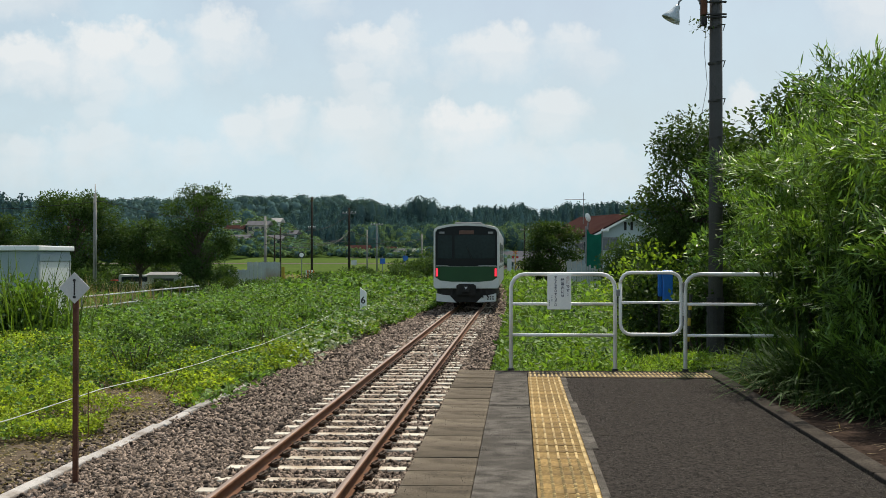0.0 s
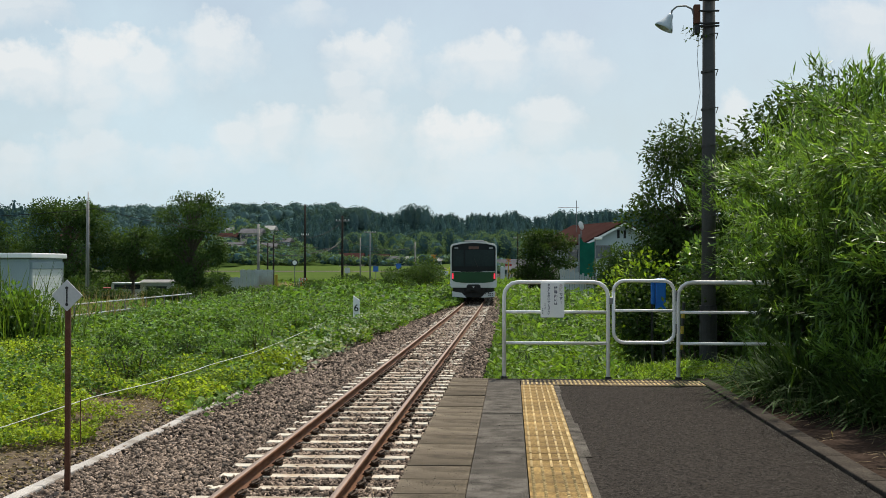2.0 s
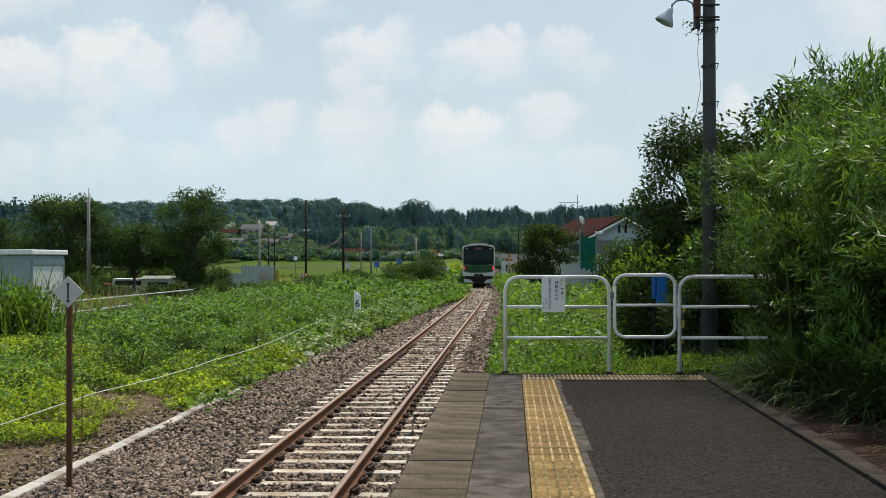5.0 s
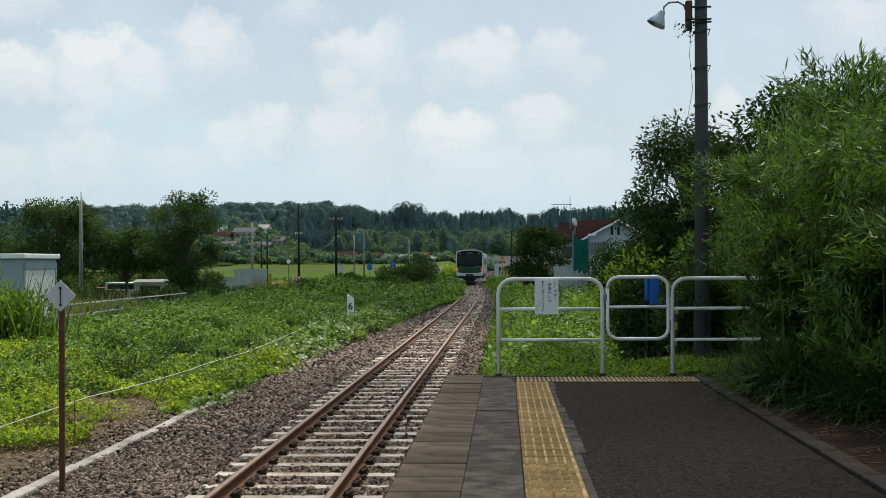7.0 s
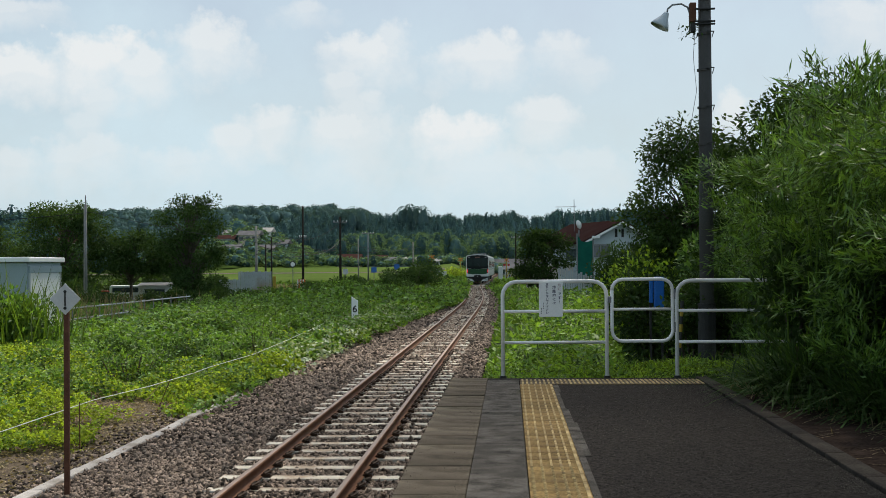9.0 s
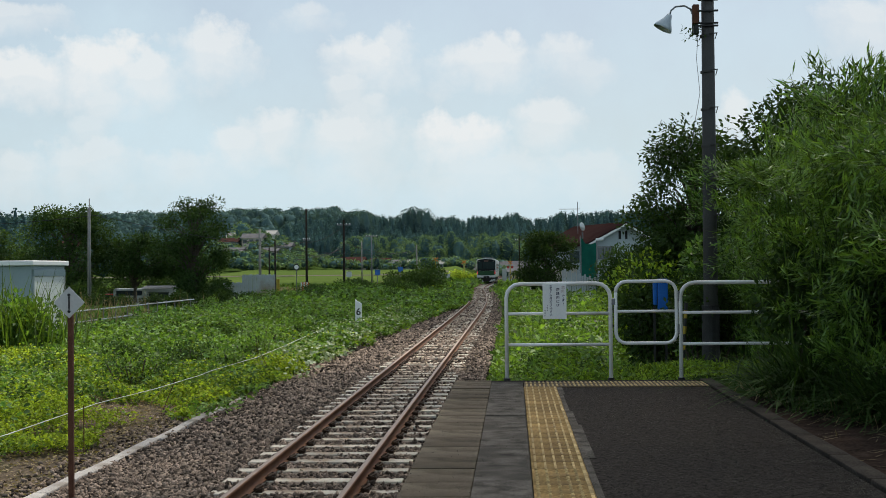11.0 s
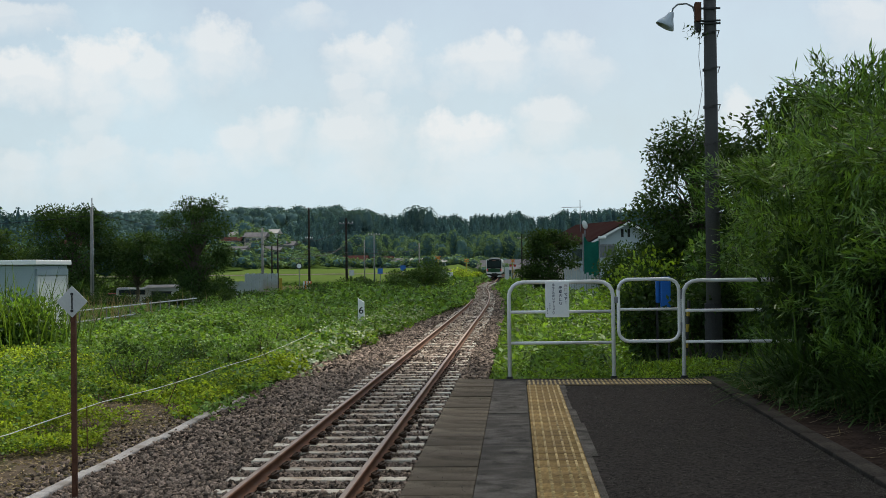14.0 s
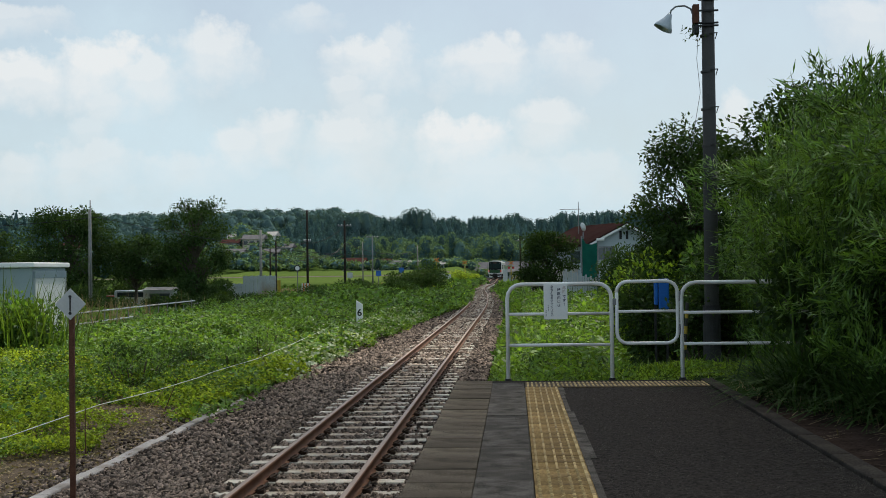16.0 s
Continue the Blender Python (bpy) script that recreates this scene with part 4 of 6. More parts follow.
def build_train():
    cars = []
    for i in range(2):
        c = thing("train_car", "green and white train car with black cab and red tail lights" if i == 0 else "green and white battery train car coupled ahead", "train", "cars of the train")
        car_mesh_parts(c, i == 0)
        cars.append(c)
    return cars


def build_cloud():
    """A fair-weather cloud high ahead, which drifts before the sun and shades the platform."""
    c = thing("cumulus_cloud", "white ragged summer cloud drifting high before the sun", "cloud")
    flakes = []
    for k in range(6):
        n = 6100
        x = RNG.uniform(-22, 22, n) + (k % 2 - 0.5) * 44
        y = 20 - 26 * (k // 2) + RNG.uniform(-13, 13, n)
        limit = 20 - 0.1 * x + 3 * hash_noise(x, y, 0.12, 4)
        keep = RNG.random(n) < ease(0, 13, limit - y) * ease(0, 15, x + 46 + 3 * hash_noise(x, y, 0.15, 2))
        flakes.append(np.stack([x, y, RNG.normal(0, 2.0, n)], 1)[keep])
    P = np.concatenate(flakes)
    m = len(P)
    tagged(part("puff", leaves("puff", P, RNG.normal(size=(m, 3)) * [1, 1, 0.2], RNG.uniform(0.8, 1.5, m), RNG.uniform(0.7, 1.2, m)), "cloud", c), kind="stuff")
    return c


def build_far_cloud():
    """A second, thinner cloud farther ahead, which shades the line and the field beyond the platform."""
    c = thing("cumulus_cloud", "broad thin summer cloud drifting high beyond the station", "cloud")
    n = 30000
    x, y = RNG.uniform(-45, 60, n), RNG.uniform(30, 240, n)
    keep = RNG.random(n) < 0.8 * ease(0, 22, x + 45 + 5 * hash_noise(x, y, 0.08, 2)) * ease(0, 30, y - 44 + 4 * hash_noise(x, y, 0.1, 7)) * ease(0, 40, 240 - y)
    P = np.stack([x, y, RNG.normal(0, 2.5, n)], 1)[keep]
    m = len(P)
    tagged(part("puff", leaves("puff", P, RNG.normal(size=(m, 3)) * [1, 1, 0.2], RNG.uniform(1.3, 2.4, m), RNG.uniform(1.2, 2.0, m)), "cloud", c), kind="stuff")
    return c


CLOUD_AT = Vector((math.sin(SUN_AZ) * math.cos(SUN_EL), math.cos(SUN_AZ) * math.cos(SUN_EL), math.sin(SUN_EL))) * (320 / math.sin(SUN_EL)) + Vector((0, 8, 0))
CLOUD_T = (0, 4, 5, 6.5, 8, 10, 12, 16)
CLOUD_XY = ((56, -8), (48, -5), (43, -3), (38.5, -1), (38, 0), (36.5, 1), (34.5, 2), (32.5, 3))

FAR_T = (0, 4, 5, 6.5, 8, 10, 12, 16)
FAR_X = (95, 70, 55, 25, 8, 0, -4, -12)

TRAIN_T = (0, 1, 2, 3, 4, 6, 8, 10, 12, 14, 16)
TRAIN_Y = (52.0, 62.3, 73.2, 84.2, 95.2, 117.5, 141.0, 165.0, 191.0, 221.0, 256.0)


def motions():
    for i, car in enumerate(CARS):
        rows = []
        for t, y in zip(TRAIN_T, TRAIN_Y):
            a = y + 20.0 * i
            p, q = a + 3.0, a + 16.6
            px, qx, pz, qz = float(track_x(p)), float(track_x(q)), float(track_z(p)), float(track_z(q))
            yaw, pitch = math.atan2(-(qx - px), q - p), math.atan2(qz - pz, q - p)
            turn = pose(0, 0, 0, 0, 0, math.degrees(yaw)) @ pose(0, 0, 0, math.degrees(pitch), 0, 0)
            at = Vector((px, p, pz)) - turn.to_3x3() @ Vector((0, 3.0, 0))
            rows.append((t, Matrix.Translation(at) @ turn))
        walk(car, rows)
    walk(CLOUD, [(t, Matrix.Translation(CLOUD_AT + Vector((x, y, 0)))) for t, (x, y) in zip(CLOUD_T, CLOUD_XY)])
    walk(FAR_CLOUD, [(t, Matrix.Translation(CLOUD_AT + Vector((x, 0, 30)))) for t, x in zip(FAR_T, FAR_X)])


# ---- poles, markers, small signs ----
def build_marker():
    s = thing("stop_marker", "grey diamond plate on a rusty steel post in the ballast", "marker", at=pose(-4.92, 13.3, 0))
    part("post", cube(-0.028, 0.028, -0.025, 0.025, -0.5, 1.75, 0.005), "rust", s, "rusty steel post")
    part("diamond_plate", prism([(0, 1.665), (0.176, 1.841), (0, 2.017), (-0.176, 1.841)], "y", -0.045, -0.035, 0.002), "plate_grey", s, "light grey diamond plate")
    part("numeral_bar", cube(-0.008, 0.008, -0.049, -0.046, 1.76, 1.92), "dark_steel", s)
    for z in (1.74, 1.925):
        part("bolt", tube([(0, -0.055, z), (0, -0.04, z)], 0.017, 8), "dark_steel", s)
    k = thing("distance_post", "white pointed kilometre post with a black numeral among vines", "marker", at=pose(-5.74, 45, 0.14, 0, 0, 4))
    part("post", prism([(-0.12, -0.5), (0.12, -0.5), (0.12, 0.78), (-0.12, 0.94)], "y", -0.05, 0.05, 0.01), "white", k)
    cu = bpy.data.curves.new("numeral", "FONT")
    cu.body, cu.size, cu.align_x, cu.extrude, cu.offset = "6", 0.36, "CENTER", 0.002, 0.006
    cu.materials.append(M["dark_steel"])
    ob = new("numeral", cu)
    ob.parent = k
    ob.matrix_basis = pose(0, -0.054, 0.36, 90, 0, 0)
    r = thing("marker_rope", "thin white rope strung above the weeds", "rope")
    pts = [(-6.9, 6, 0.25), (-6.35, 12, 0.2), (-6.2, 14.6, 0.2), (-6.05, 17.4, 0.27), (-5.98, 20, 0.22), (-5.95, 22.7, 0.2), (-5.9, 23.6, 0.23), (-5.85, 27.5, 0.2), (-6.1, 33, 0.18), (-6.4, 41, 0.22)]
    part("strand", tube(pts, 0.006, 6), "rope", r)
    part("loose_end", tube([(-5.98, 20.6, 0.22), (-6.08, 20.3, 0.02), (-6.2, 20.0, -0.18), (-6.32, 19.8, -0.4)], 0.005, 5), "dry", r, "frayed straw-coloured rope end")
    for x, y, lean in ((-6.07, 16.9, 0.0), (-6.0, 21.4, 0.25), (-5.84, 27.8, -0.3)):
        part("stake", tube([(x - lean, y - lean, -0.45), (x, y, 0.3)], 0.008, 6), "rust", r)


def build_lamp_pole():
    x, y = 2.88, 18.0
    p = thing("utility_pole", "weathered dark concrete pole with step bands and a bell lamp", "utility pole", at=pose(x, y, 0))
    part("shaft", tube([(0, 0, -0.5), (0.02, 0, 7.6)], [0.112, 0.085], 20), "pole_concrete", p, smooth=True)
    for z in (5.02, 4.47, 3.93, 5.55, 3.42, 2.9):
        b = part("step_band", tube([(0, 0, z - 0.018), (0, 0, z + 0.012)], 0.104, 16), "pole_concrete", p)
        part("step_bracket", prism([(0.02, z + 0.025), (0.135, z + 0.025), (0.105, z - 0.07), (0.095, z - 0.07), (0.118, z + 0.012), (0.02, z + 0.012)], "y", -0.125, -0.105), "pole_concrete", b)
    for z in (5.72, 5.9, 5.68, 6.06):
        part("cable_clamp", cube(-0.14, 0.15, -0.125, -0.085, z - 0.012, z + 0.012, 0.004), "dark_steel", p)
    part("junction_box", cube(-0.21, -0.12, -0.1, 0.04, 5.72, 6.0, 0.01), "rust", p, "rusty junction box")
    part("junction_box", cube(-0.2, -0.13, -0.12, -0.02, 5.56, 5.7, 0.01), "dark_steel", p)
    arm = [(-0.2, 0, 5.6), (-0.2, 0, 5.86), (-0.23, 0, 5.95), (-0.32, 0, 6.0), (-0.45, 0, 5.99), (-0.52, 0, 5.93), (-0.535, 0, 5.85)]
    part("lamp_arm", tube(arm, 0.014, 8), "steel", p, smooth=True)
    bm = bmesh.new()
    prof = [(0.03, 0.0), (0.045, -0.03), (0.06, -0.08), (0.09, -0.13), (0.125, -0.19), (0.145, -0.24), (0.14, -0.242), (0.12, -0.19), (0.085, -0.135), (0.05, -0.085)]
    rings = [[bm.verts.new((r * math.cos(a), r * math.sin(a), z)) for a in [2 * math.pi * k / 20 for k in range(20)]] for r, z in prof]
    for a, b in zip(rings, rings[1:]):
        for k in range(20):
            bm.faces.new((a[k], a[(k + 1) % 20], b[(k + 1) % 20], b[k]))
    bm.faces.new(rings[0])
    shade = part("lamp_shade", bm, "lamp_shade", p, "pale enamel bell shade", smooth=True)
    shade.matrix_basis = pose(-0.53, 0, 5.88, 0, 28, 0)
    bulb = bmesh.new()
    bmesh.ops.create_uvsphere(bulb, u_segments=10, v_segments=8, radius=0.05, matrix=Matrix.Translation((0, 0, -0.15)))
    part("bulb", bulb, "white", shade)
    part("loose_wire", tube([(-0.14, -0.1, 5.6), (-0.17, -0.1, 5.2), (-0.13, -0.12, 4.7), (-0.2, -0.1, 4.3), (-0.25, -0.1, 3.95), (-0.33, -0.1, 3.85)], 0.004, 5), "steel", p)
    part("guard_sleeve", tube([(0, 0, -0.4), (0, 0, 1.6)], 0.13, 16), "dark_steel", p, "black sleeve round the foot")
    # dead creeper round the brackets
    n = 60
    P = np.stack([RNG.normal(-0.22, 0.07, n), RNG.normal(-0.1, 0.05, n), RNG.normal(5.58, 0.09, n)], 1)
    part("creeper", leaves("creeper", P, RNG.normal(size=(n, 3)), RNG.uniform(0.04, 0.08, n), 0.03), "leaf_dark", p)
    g = thing("guy_guard", "yellow and black striped guy wire guard", "guy wire", at=pose(2.3, 17.2, 0, 0, 4, 0))
    for j in range(17):
        part("band", tube([(0, 0, -0.2 + 0.11 * j), (0, 0, -0.09 + 0.11 * j)], 0.024, 8), "warning_yellow" if j % 2 else "dark_steel", g)


def pole(name, x, y, top, r, label, material="pole_concrete", arms=(), group="poles along the line"):
    z = float(ground_z(x, y)) - 0.3
    p = thing(name, label, "utility pole", group, at=pose(x, y, z))
    part("shaft", tube([(0, 0, 0), (0, 0, top - z)], [r, r * 0.7], 10), material, p, smooth=True)
    for za, w in arms:
        part("crossarm", cube(-w, w, -0.06, 0.06, za - z - 0.06, za - z + 0.06), "steel", p)
        for s in (-0.9, -0.4, 0.4, 0.9):
            part("insulator", tube([(s * w, 0, za - z + 0.06), (s * w, 0, za - z + 0.2)], 0.05, 6), "white", p)
    return p


def wire(name, pts, sag=0.5, r=0.02, label="thin black overhead cable"):
    out = []
    for a, b in zip(pts, pts[1:]):
        for k in range(9):
            t = k / 8
            q = Vector(a).lerp(Vector(b), t)
            q.z -= sag * 4 * t * (1 - t)
            out.append(q)
    tagged(part(name, tube(out, r, 5), "dark_steel", None), label, "cable")


def build_poles():
    pole("utility_pole", -28.3, 80, 6.5, 0.14, "grey concrete utility pole above the trees", "concrete")
    pole("antenna_pole", -28.1, 79.5, 7.1, 0.05, "thin steel mast on a concrete pole", "steel")
    pole("utility_pole", -20.45, 120, 8.3, 0.13, "dark wooden signal pole beside the level road", "creosote", ((5.2, 0.35),))
    pole("utility_pole", -19.5, 140, 8.0, 0.16, "dark wooden utility pole with cables", "creosote", ((7.4, 0.8),))
    pole("utility_pole", -26.6, 127, 6.6, 0.17, "thick grey concrete pole with transformer", "concrete")
    pole("utility_pole", -24.0, 122, 5.3, 0.1, "slim dark pole by the tin fence", "creosote")
    pole("utility_pole", -25.2, 125, 4.6, 0.1, "slim dark pole by the tin fence", "creosote")
    pole("street_lamp_post", -21.5, 185, 7.5, 0.12, "slender grey street lamp post", "steel", ((7.3, 0.9),))
    pole("utility_pole", -25.5, 205, 7.0, 0.12, "slender grey utility pole", "concrete")
    pole("utility_pole", -15.0, 190, 6.0, 0.14, "slender grey utility pole", "concrete")
    pole("utility_pole", 1.1, 200, 7.5, 0.13, "dark utility pole by the level crossing", "creosote", ((6.8, 0.7),))
    pole("utility_pole", 3.6, 150, 5.4, 0.14, "grey concrete utility pole by houses", "concrete")
    wire("overhead_cable", [(-140, 130, 6), (-60, 130, 5.5), (-26.6, 127, 5.4), (-20.45, 120, 5.2)], 0.8, 0.025)
    wire("overhead_cable", [(-140, 132, 5), (-60, 130, 4.7), (-26.6, 127, 4.6), (-19.5, 140, 4.6)], 0.8, 0.025)
    wire("overhead_cable", [(-50, 78, 5.9), (-27.8, 80, 6.0), (-13, 120, 3.6)], 0.6, 0.02)
    wire("overhead_cable", [(-20.45, 120, 3.8), (-19.5, 140, 5.4), (-15.0, 190, 5.2)], 0.9, 0.03)
    wire("overhead_cable", [(-19.5, 140, 7.3), (-24, 128, 5.5)], 1.0, 0.025)
    wire("overhead_cable", [(-19.5, 140, 4.8), (-26, 124, 3.6)], 0.8, 0.03)


# ---- plants ----
def tree(x, y, height, radius, foliage, n, size, label, trunk=0.16, low=0.25, lean=0.0, name="tree", squash=1.0, tufts=40):
    z = float(ground_z(x, y))
    rnd = random.Random(int(x * 13 + y * 7))
    t = thing(name, label, "tree", at=pose(x, y, z))
    part("trunk", tube([(0, 0, -0.3), (0.1 * rnd.uniform(-1, 1), 0, height * 0.35), (lean, 0, height * 0.78)], [trunk, trunk * 0.75, trunk * 0.25], 8), "bark", t)
    tips = []
    for i in range(tufts):
        a, h = rnd.uniform(0, 6.28), rnd.uniform(low, 0.95)
        bulge = math.sin(math.pi * min(max((h - low * 0.6) / (1.04 - low * 0.6), 0.05), 1)) ** 0.6
        rr = radius * bulge * rnd.uniform(0.45, 1.0)
        tip = Vector((lean + rr * math.cos(a), rr * math.sin(a), height * min(0.97, h + 0.06)))
        limb = bmesh.new()
        root = Vector((lean * h, 0, height * max(low * 0.7, h - 0.22)))
        tube([root, (root + tip) / 2 + Vector((0, 0, 0.06 * height)), tip], [trunk * 0.3, trunk * 0.18, trunk * 0.06], 5, limb)
        part("limb", limb, "bark", t)
        tips.append(tip)
    tips = np.array(tips)
    i = RNG.integers(0, len(tips), n)
    spread = radius * RNG.uniform(0.22, 0.4, len(tips))[i][:, None]
    off = unit(RNG.normal(size=(n, 3))) * spread * RNG.random((n, 1)) ** 0.45 * [1.15, 1.15, 0.75 * squash]
    P = tips[i] + off
    P[:, 2] = np.maximum(P[:, 2], 0.12 * height)
    D = unit(off) + RNG.normal(size=(n, 3)) * 0.6 + [0, 0, -0.25]
    part("crown", leaves("crown", P, D, size * RNG.uniform(0.7, 1.3, n), size * RNG.uniform(0.4, 0.65, n)), foliage, t)
    return t


def shrub(x, y, height, radius, foliage, n, size, label, name="shrub", ry=None):
    z = float(ground_z(x, y))
    ry = ry or radius
    s = thing(name, label, "shrub", at=pose(x, y, z))
    k = 18
    c = np.stack([RNG.uniform(-1, 1, k) * radius * 0.7, RNG.uniform(-1, 1, k) * ry * 0.7, RNG.uniform(0.25, 0.85, k) * height], 1)
    c[:, 2] *= 1 - 0.45 * (np.abs(c[:, 0]) / radius) ** 2
    for q in c:
        part("stem", tube([(q[0] * 0.3, q[1] * 0.3, -0.2), tuple(q)], [0.03, 0.01], 5), "bark", s)
    i = RNG.integers(0, k, n)
    off = unit(RNG.normal(size=(n, 3))) * RNG.random((n, 1)) ** 0.4 * np.array([radius * 0.42, ry * 0.42, height * 0.25]) * RNG.uniform(0.7, 1.2, (k, 1))[i]
    P = c[i] + off
    P[:, 2] = np.abs(P[:, 2])
    D = unit(off) + RNG.normal(size=(n, 3)) * 0.6
    part("foliage", leaves("foliage", P, D, size * RNG.uniform(0.7, 1.3, n), size * RNG.uniform(0.45, 0.75, n)), foliage, s)
    return s


def vine_h(x, y):
    h = 0.18 + 0.3 * hash_noise(x, y, 0.9, 4) + 0.26 * hash_noise(x, y, 2.4, 6) + 0.13 * hash_noise(x, y, 5.5, 2)
    h = h + 0.28 * ease(18, 45, y) + 0.3 * ease(7, 10, -x) * (1 - ease(13, 17, -x)) - 0.42 * ease(13, 17, -x)
    return np.maximum(h, 0.03)


def bare_earth(x, y):
    """Above 0.5 where the earth beside the edging lies bare."""
    out = 1 - ease(0.25, 0.75, -5.5 - x) * 1.0 - ease(19.5, 21, y)
    for cx, cy, rx, ry in ((-6.25, 15.0, 0.95, 1.5), (-5.9, 13.0, 0.9, 1.8), (-6.9, 21.4, 1.0, 1.5), (-6.1, 19.2, 0.7, 1.1), (-7.9, 22.6, 0.6, 0.7)):
        out = np.maximum(out, np.exp(-0.7 * (((x - cx) / rx) ** 2 + ((y - cy) / ry) ** 2)))
    return out + 0.3 * hash_noise(x, y, 2.6, 8) + 0.16 * hash_noise(x, y, 7.0, 3)


def build_weeds():
    """The creeping vines and weeds of the field on the far side of the track."""
    for y0, y1, dens, size in ((9.5, 20, 1500, 0.043), (20, 32, 640, 0.06), (32, 60, 230, 0.115), (60, 125, 42, 0.26), (125, 200, 7, 0.6)):
        wide = 0.44 * y1 - 4.6
        n = int(dens * (y1 - y0) * wide)
        y = RNG.uniform(y0, y1, n)
        edge = -5.42 + 0.95 * ease(24, 50, y) + 0.35 * hash_noise(y, y * 0, 0.9, 2)
        edge = np.minimum(edge + 2.2 * ease(48, 80, y), track_x(y) - 1.9 + 1.2 * ease(52, 78, y))
        x = edge - RNG.random(n) * wide
        seen = -x < 0.45 * y + 1.5
        x, y, edge = x[seen], y[seen], edge[seen]
        n = len(x)
        keep = bare_earth(x, y) < 0.5
        keep &= (x < -5.5) | (y > 22.5)
        x, y = x[keep], y[keep]
        n = len(x)
        h = vine_h(x, y) * (0.35 + 0.65 * ease(0, 0.7, -5.1 - x + 0.95 * ease(24, 50, y)))
        h = np.maximum(h, 0.32 * ease(48, 62, y))
        base = np.where(np.abs(x - track_x(y)) < 3.4, np.maximum(ground_z(x, y), bed_z(x, y)), ground_z(x, y))
        z = base + h * RNG.random(n) ** 0.32
        P = np.stack([x, y, z], 1)
        D = RNG.normal(size=(n, 3)) * [1, 1, 0.55] + [0, -0.2, 0.15]
        yellow = (hash_noise(x, y, 0.6, 9) + 0.9 * (1 - ease(19, 36, y)) - 0.35 * ease(8, 13, -x) - 0.6 * ease(30, 48, y) + RNG.normal(0, 0.3, n)) > 0.52
        for mask, m, nm in ((yellow, "vine_yellow", "yellow-green creeping vines and weeds"), (~yellow, "vine", "dark green creeping kudzu vines covering the field")):
            c = int(mask.sum())
            if c:
                tagged(part("vine_carpet", (broad_leaves if y1 < 40 else leaves)("vine_carpet", P[mask], D[mask], size * RNG.uniform(0.6, 1.5, c), size * RNG.uniform(0.6, 1.2, c)), m, None), nm, "weeds", kind="stuff")
    # the large kudzu leaves that lie open on top of the vines
    for y0, y1, dens, size in ((18, 32, 42, 0.085), (32, 60, 36, 0.115), (60, 125, 11, 0.24)):
        wide = 0.44 * y1 - 4.6
        n = int(dens * (y1 - y0) * wide)
        y = RNG.uniform(y0, y1, n)
        edge = np.minimum(-5.5 + 1.0 * ease(24, 50, y) + 2.2 * ease(48, 80, y), track_x(y) - 1.9 + 1.2 * ease(52, 78, y))
        x = edge - RNG.random(n) ** 1.15 * wide
        keep = (-x < 0.45 * y + 1.5) & (hash_noise(x, y, 0.7, 5) + 0.6 * hash_noise(x, y, 1.9, 1) + 0.5 * ease(24, 34, y) > 0.1) & (bare_earth(x, y) < 0.4)
        x, y = x[keep], y[keep]
        n = len(x)
        base = np.where(np.abs(x - track_x(y)) < 3.4, np.maximum(ground_z(x, y), bed_z(x, y)), ground_z(x, y))
        h = vine_h(x, y) * (0.35 + 0.65 * ease(0, 0.7, -5.1 - x + 0.95 * ease(24, 50, y)))
        P = np.stack([x, y, base + np.maximum(h, 0.32 * ease(48, 62, y)) * RNG.uniform(0.85, 1.15, n) + 0.02], 1)
        D = RNG.normal(size=(n, 3)) * [1, 1, 0.3] + [0, -0.5, -0.1]
        tagged(part("kudzu_leaves", broad_leaves("kudzu_leaves", P, D, size * RNG.uniform(0.7, 1.4, n), size * RNG.uniform(0.6, 1.1, n)), "kudzu", None), "broad glossy kudzu leaves lying open on the vines", "weeds", kind="stuff")
    # upright grass and dry stalks in between
    n = 20000
    y = RNG.uniform(11, 60, n)
    x = -5.6 - RNG.random(n) ** 1.3 * 0.4 * y
    P = np.stack([x, y, ground_z(x, y)], 1)
    D = RNG.normal(size=(n, 3)) * [0.35, 0.35, 0.1] + [0, 0, 1]
    L = RNG.uniform(0.3, 0.8, n) * (0.8 + 0.5 * ease(8, 12, -x))
    rooted = bare_earth(x, y) < 0.25
    P, D, L = P[rooted], D[rooted], L[rooted]
    tagged(part("field_grass", blades("field_grass", P, D, L, 0.016, 0.35), "grass", None), "tufts of upright grass among the vines", "grass", kind="stuff")
    n = 420
    y = RNG.uniform(12, 24, n)
    x = -5.7 - RNG.random(n) * 3.5
    P = np.stack([x, y, ground_z(x, y) + 0.02], 1)
    D = RNG.normal(size=(n, 3)) * [1, 1, 0.12] + [0, 0, 0.1]
    tagged(part("dead_stalks", blades("dead_stalks", P, D, RNG.uniform(0.1, 0.5, n), 0.008, 0.1, 3), "dry", None), "dead brown stalks on bare earth", "stalks", kind="stuff")
    # a few vine runners that have crept over the edging
    n = 260
    y = np.concatenate([RNG.normal(21.6, 0.8, 170), RNG.normal(24.5, 0.7, 90)])
    x = np.concatenate([RNG.normal(-5.3, 0.22, 170), RNG.normal(-5.3, 0.2, 90)])
    P = np.stack([x, y, np.full(n, -0.27) + RNG.random(n) * 0.12], 1)
    tagged(part("vine_runner", leaves("vine_runner", P, RNG.normal(size=(n, 3)) * [1, 1, 0.4], RNG.uniform(0.07, 0.14, n), RNG.uniform(0.06, 0.12, n)), "vine", None), "broad vine leaves creeping over the concrete edging", "weeds", kind="stuff")
    n = 8000
    y = RNG.uniform(11, 25, n)
    x = -5.5 - RNG.random(n) * 3.5
    P = np.stack([x, y, ground_z(x, y) + 0.025 + RNG.random(n) * 0.03], 1)
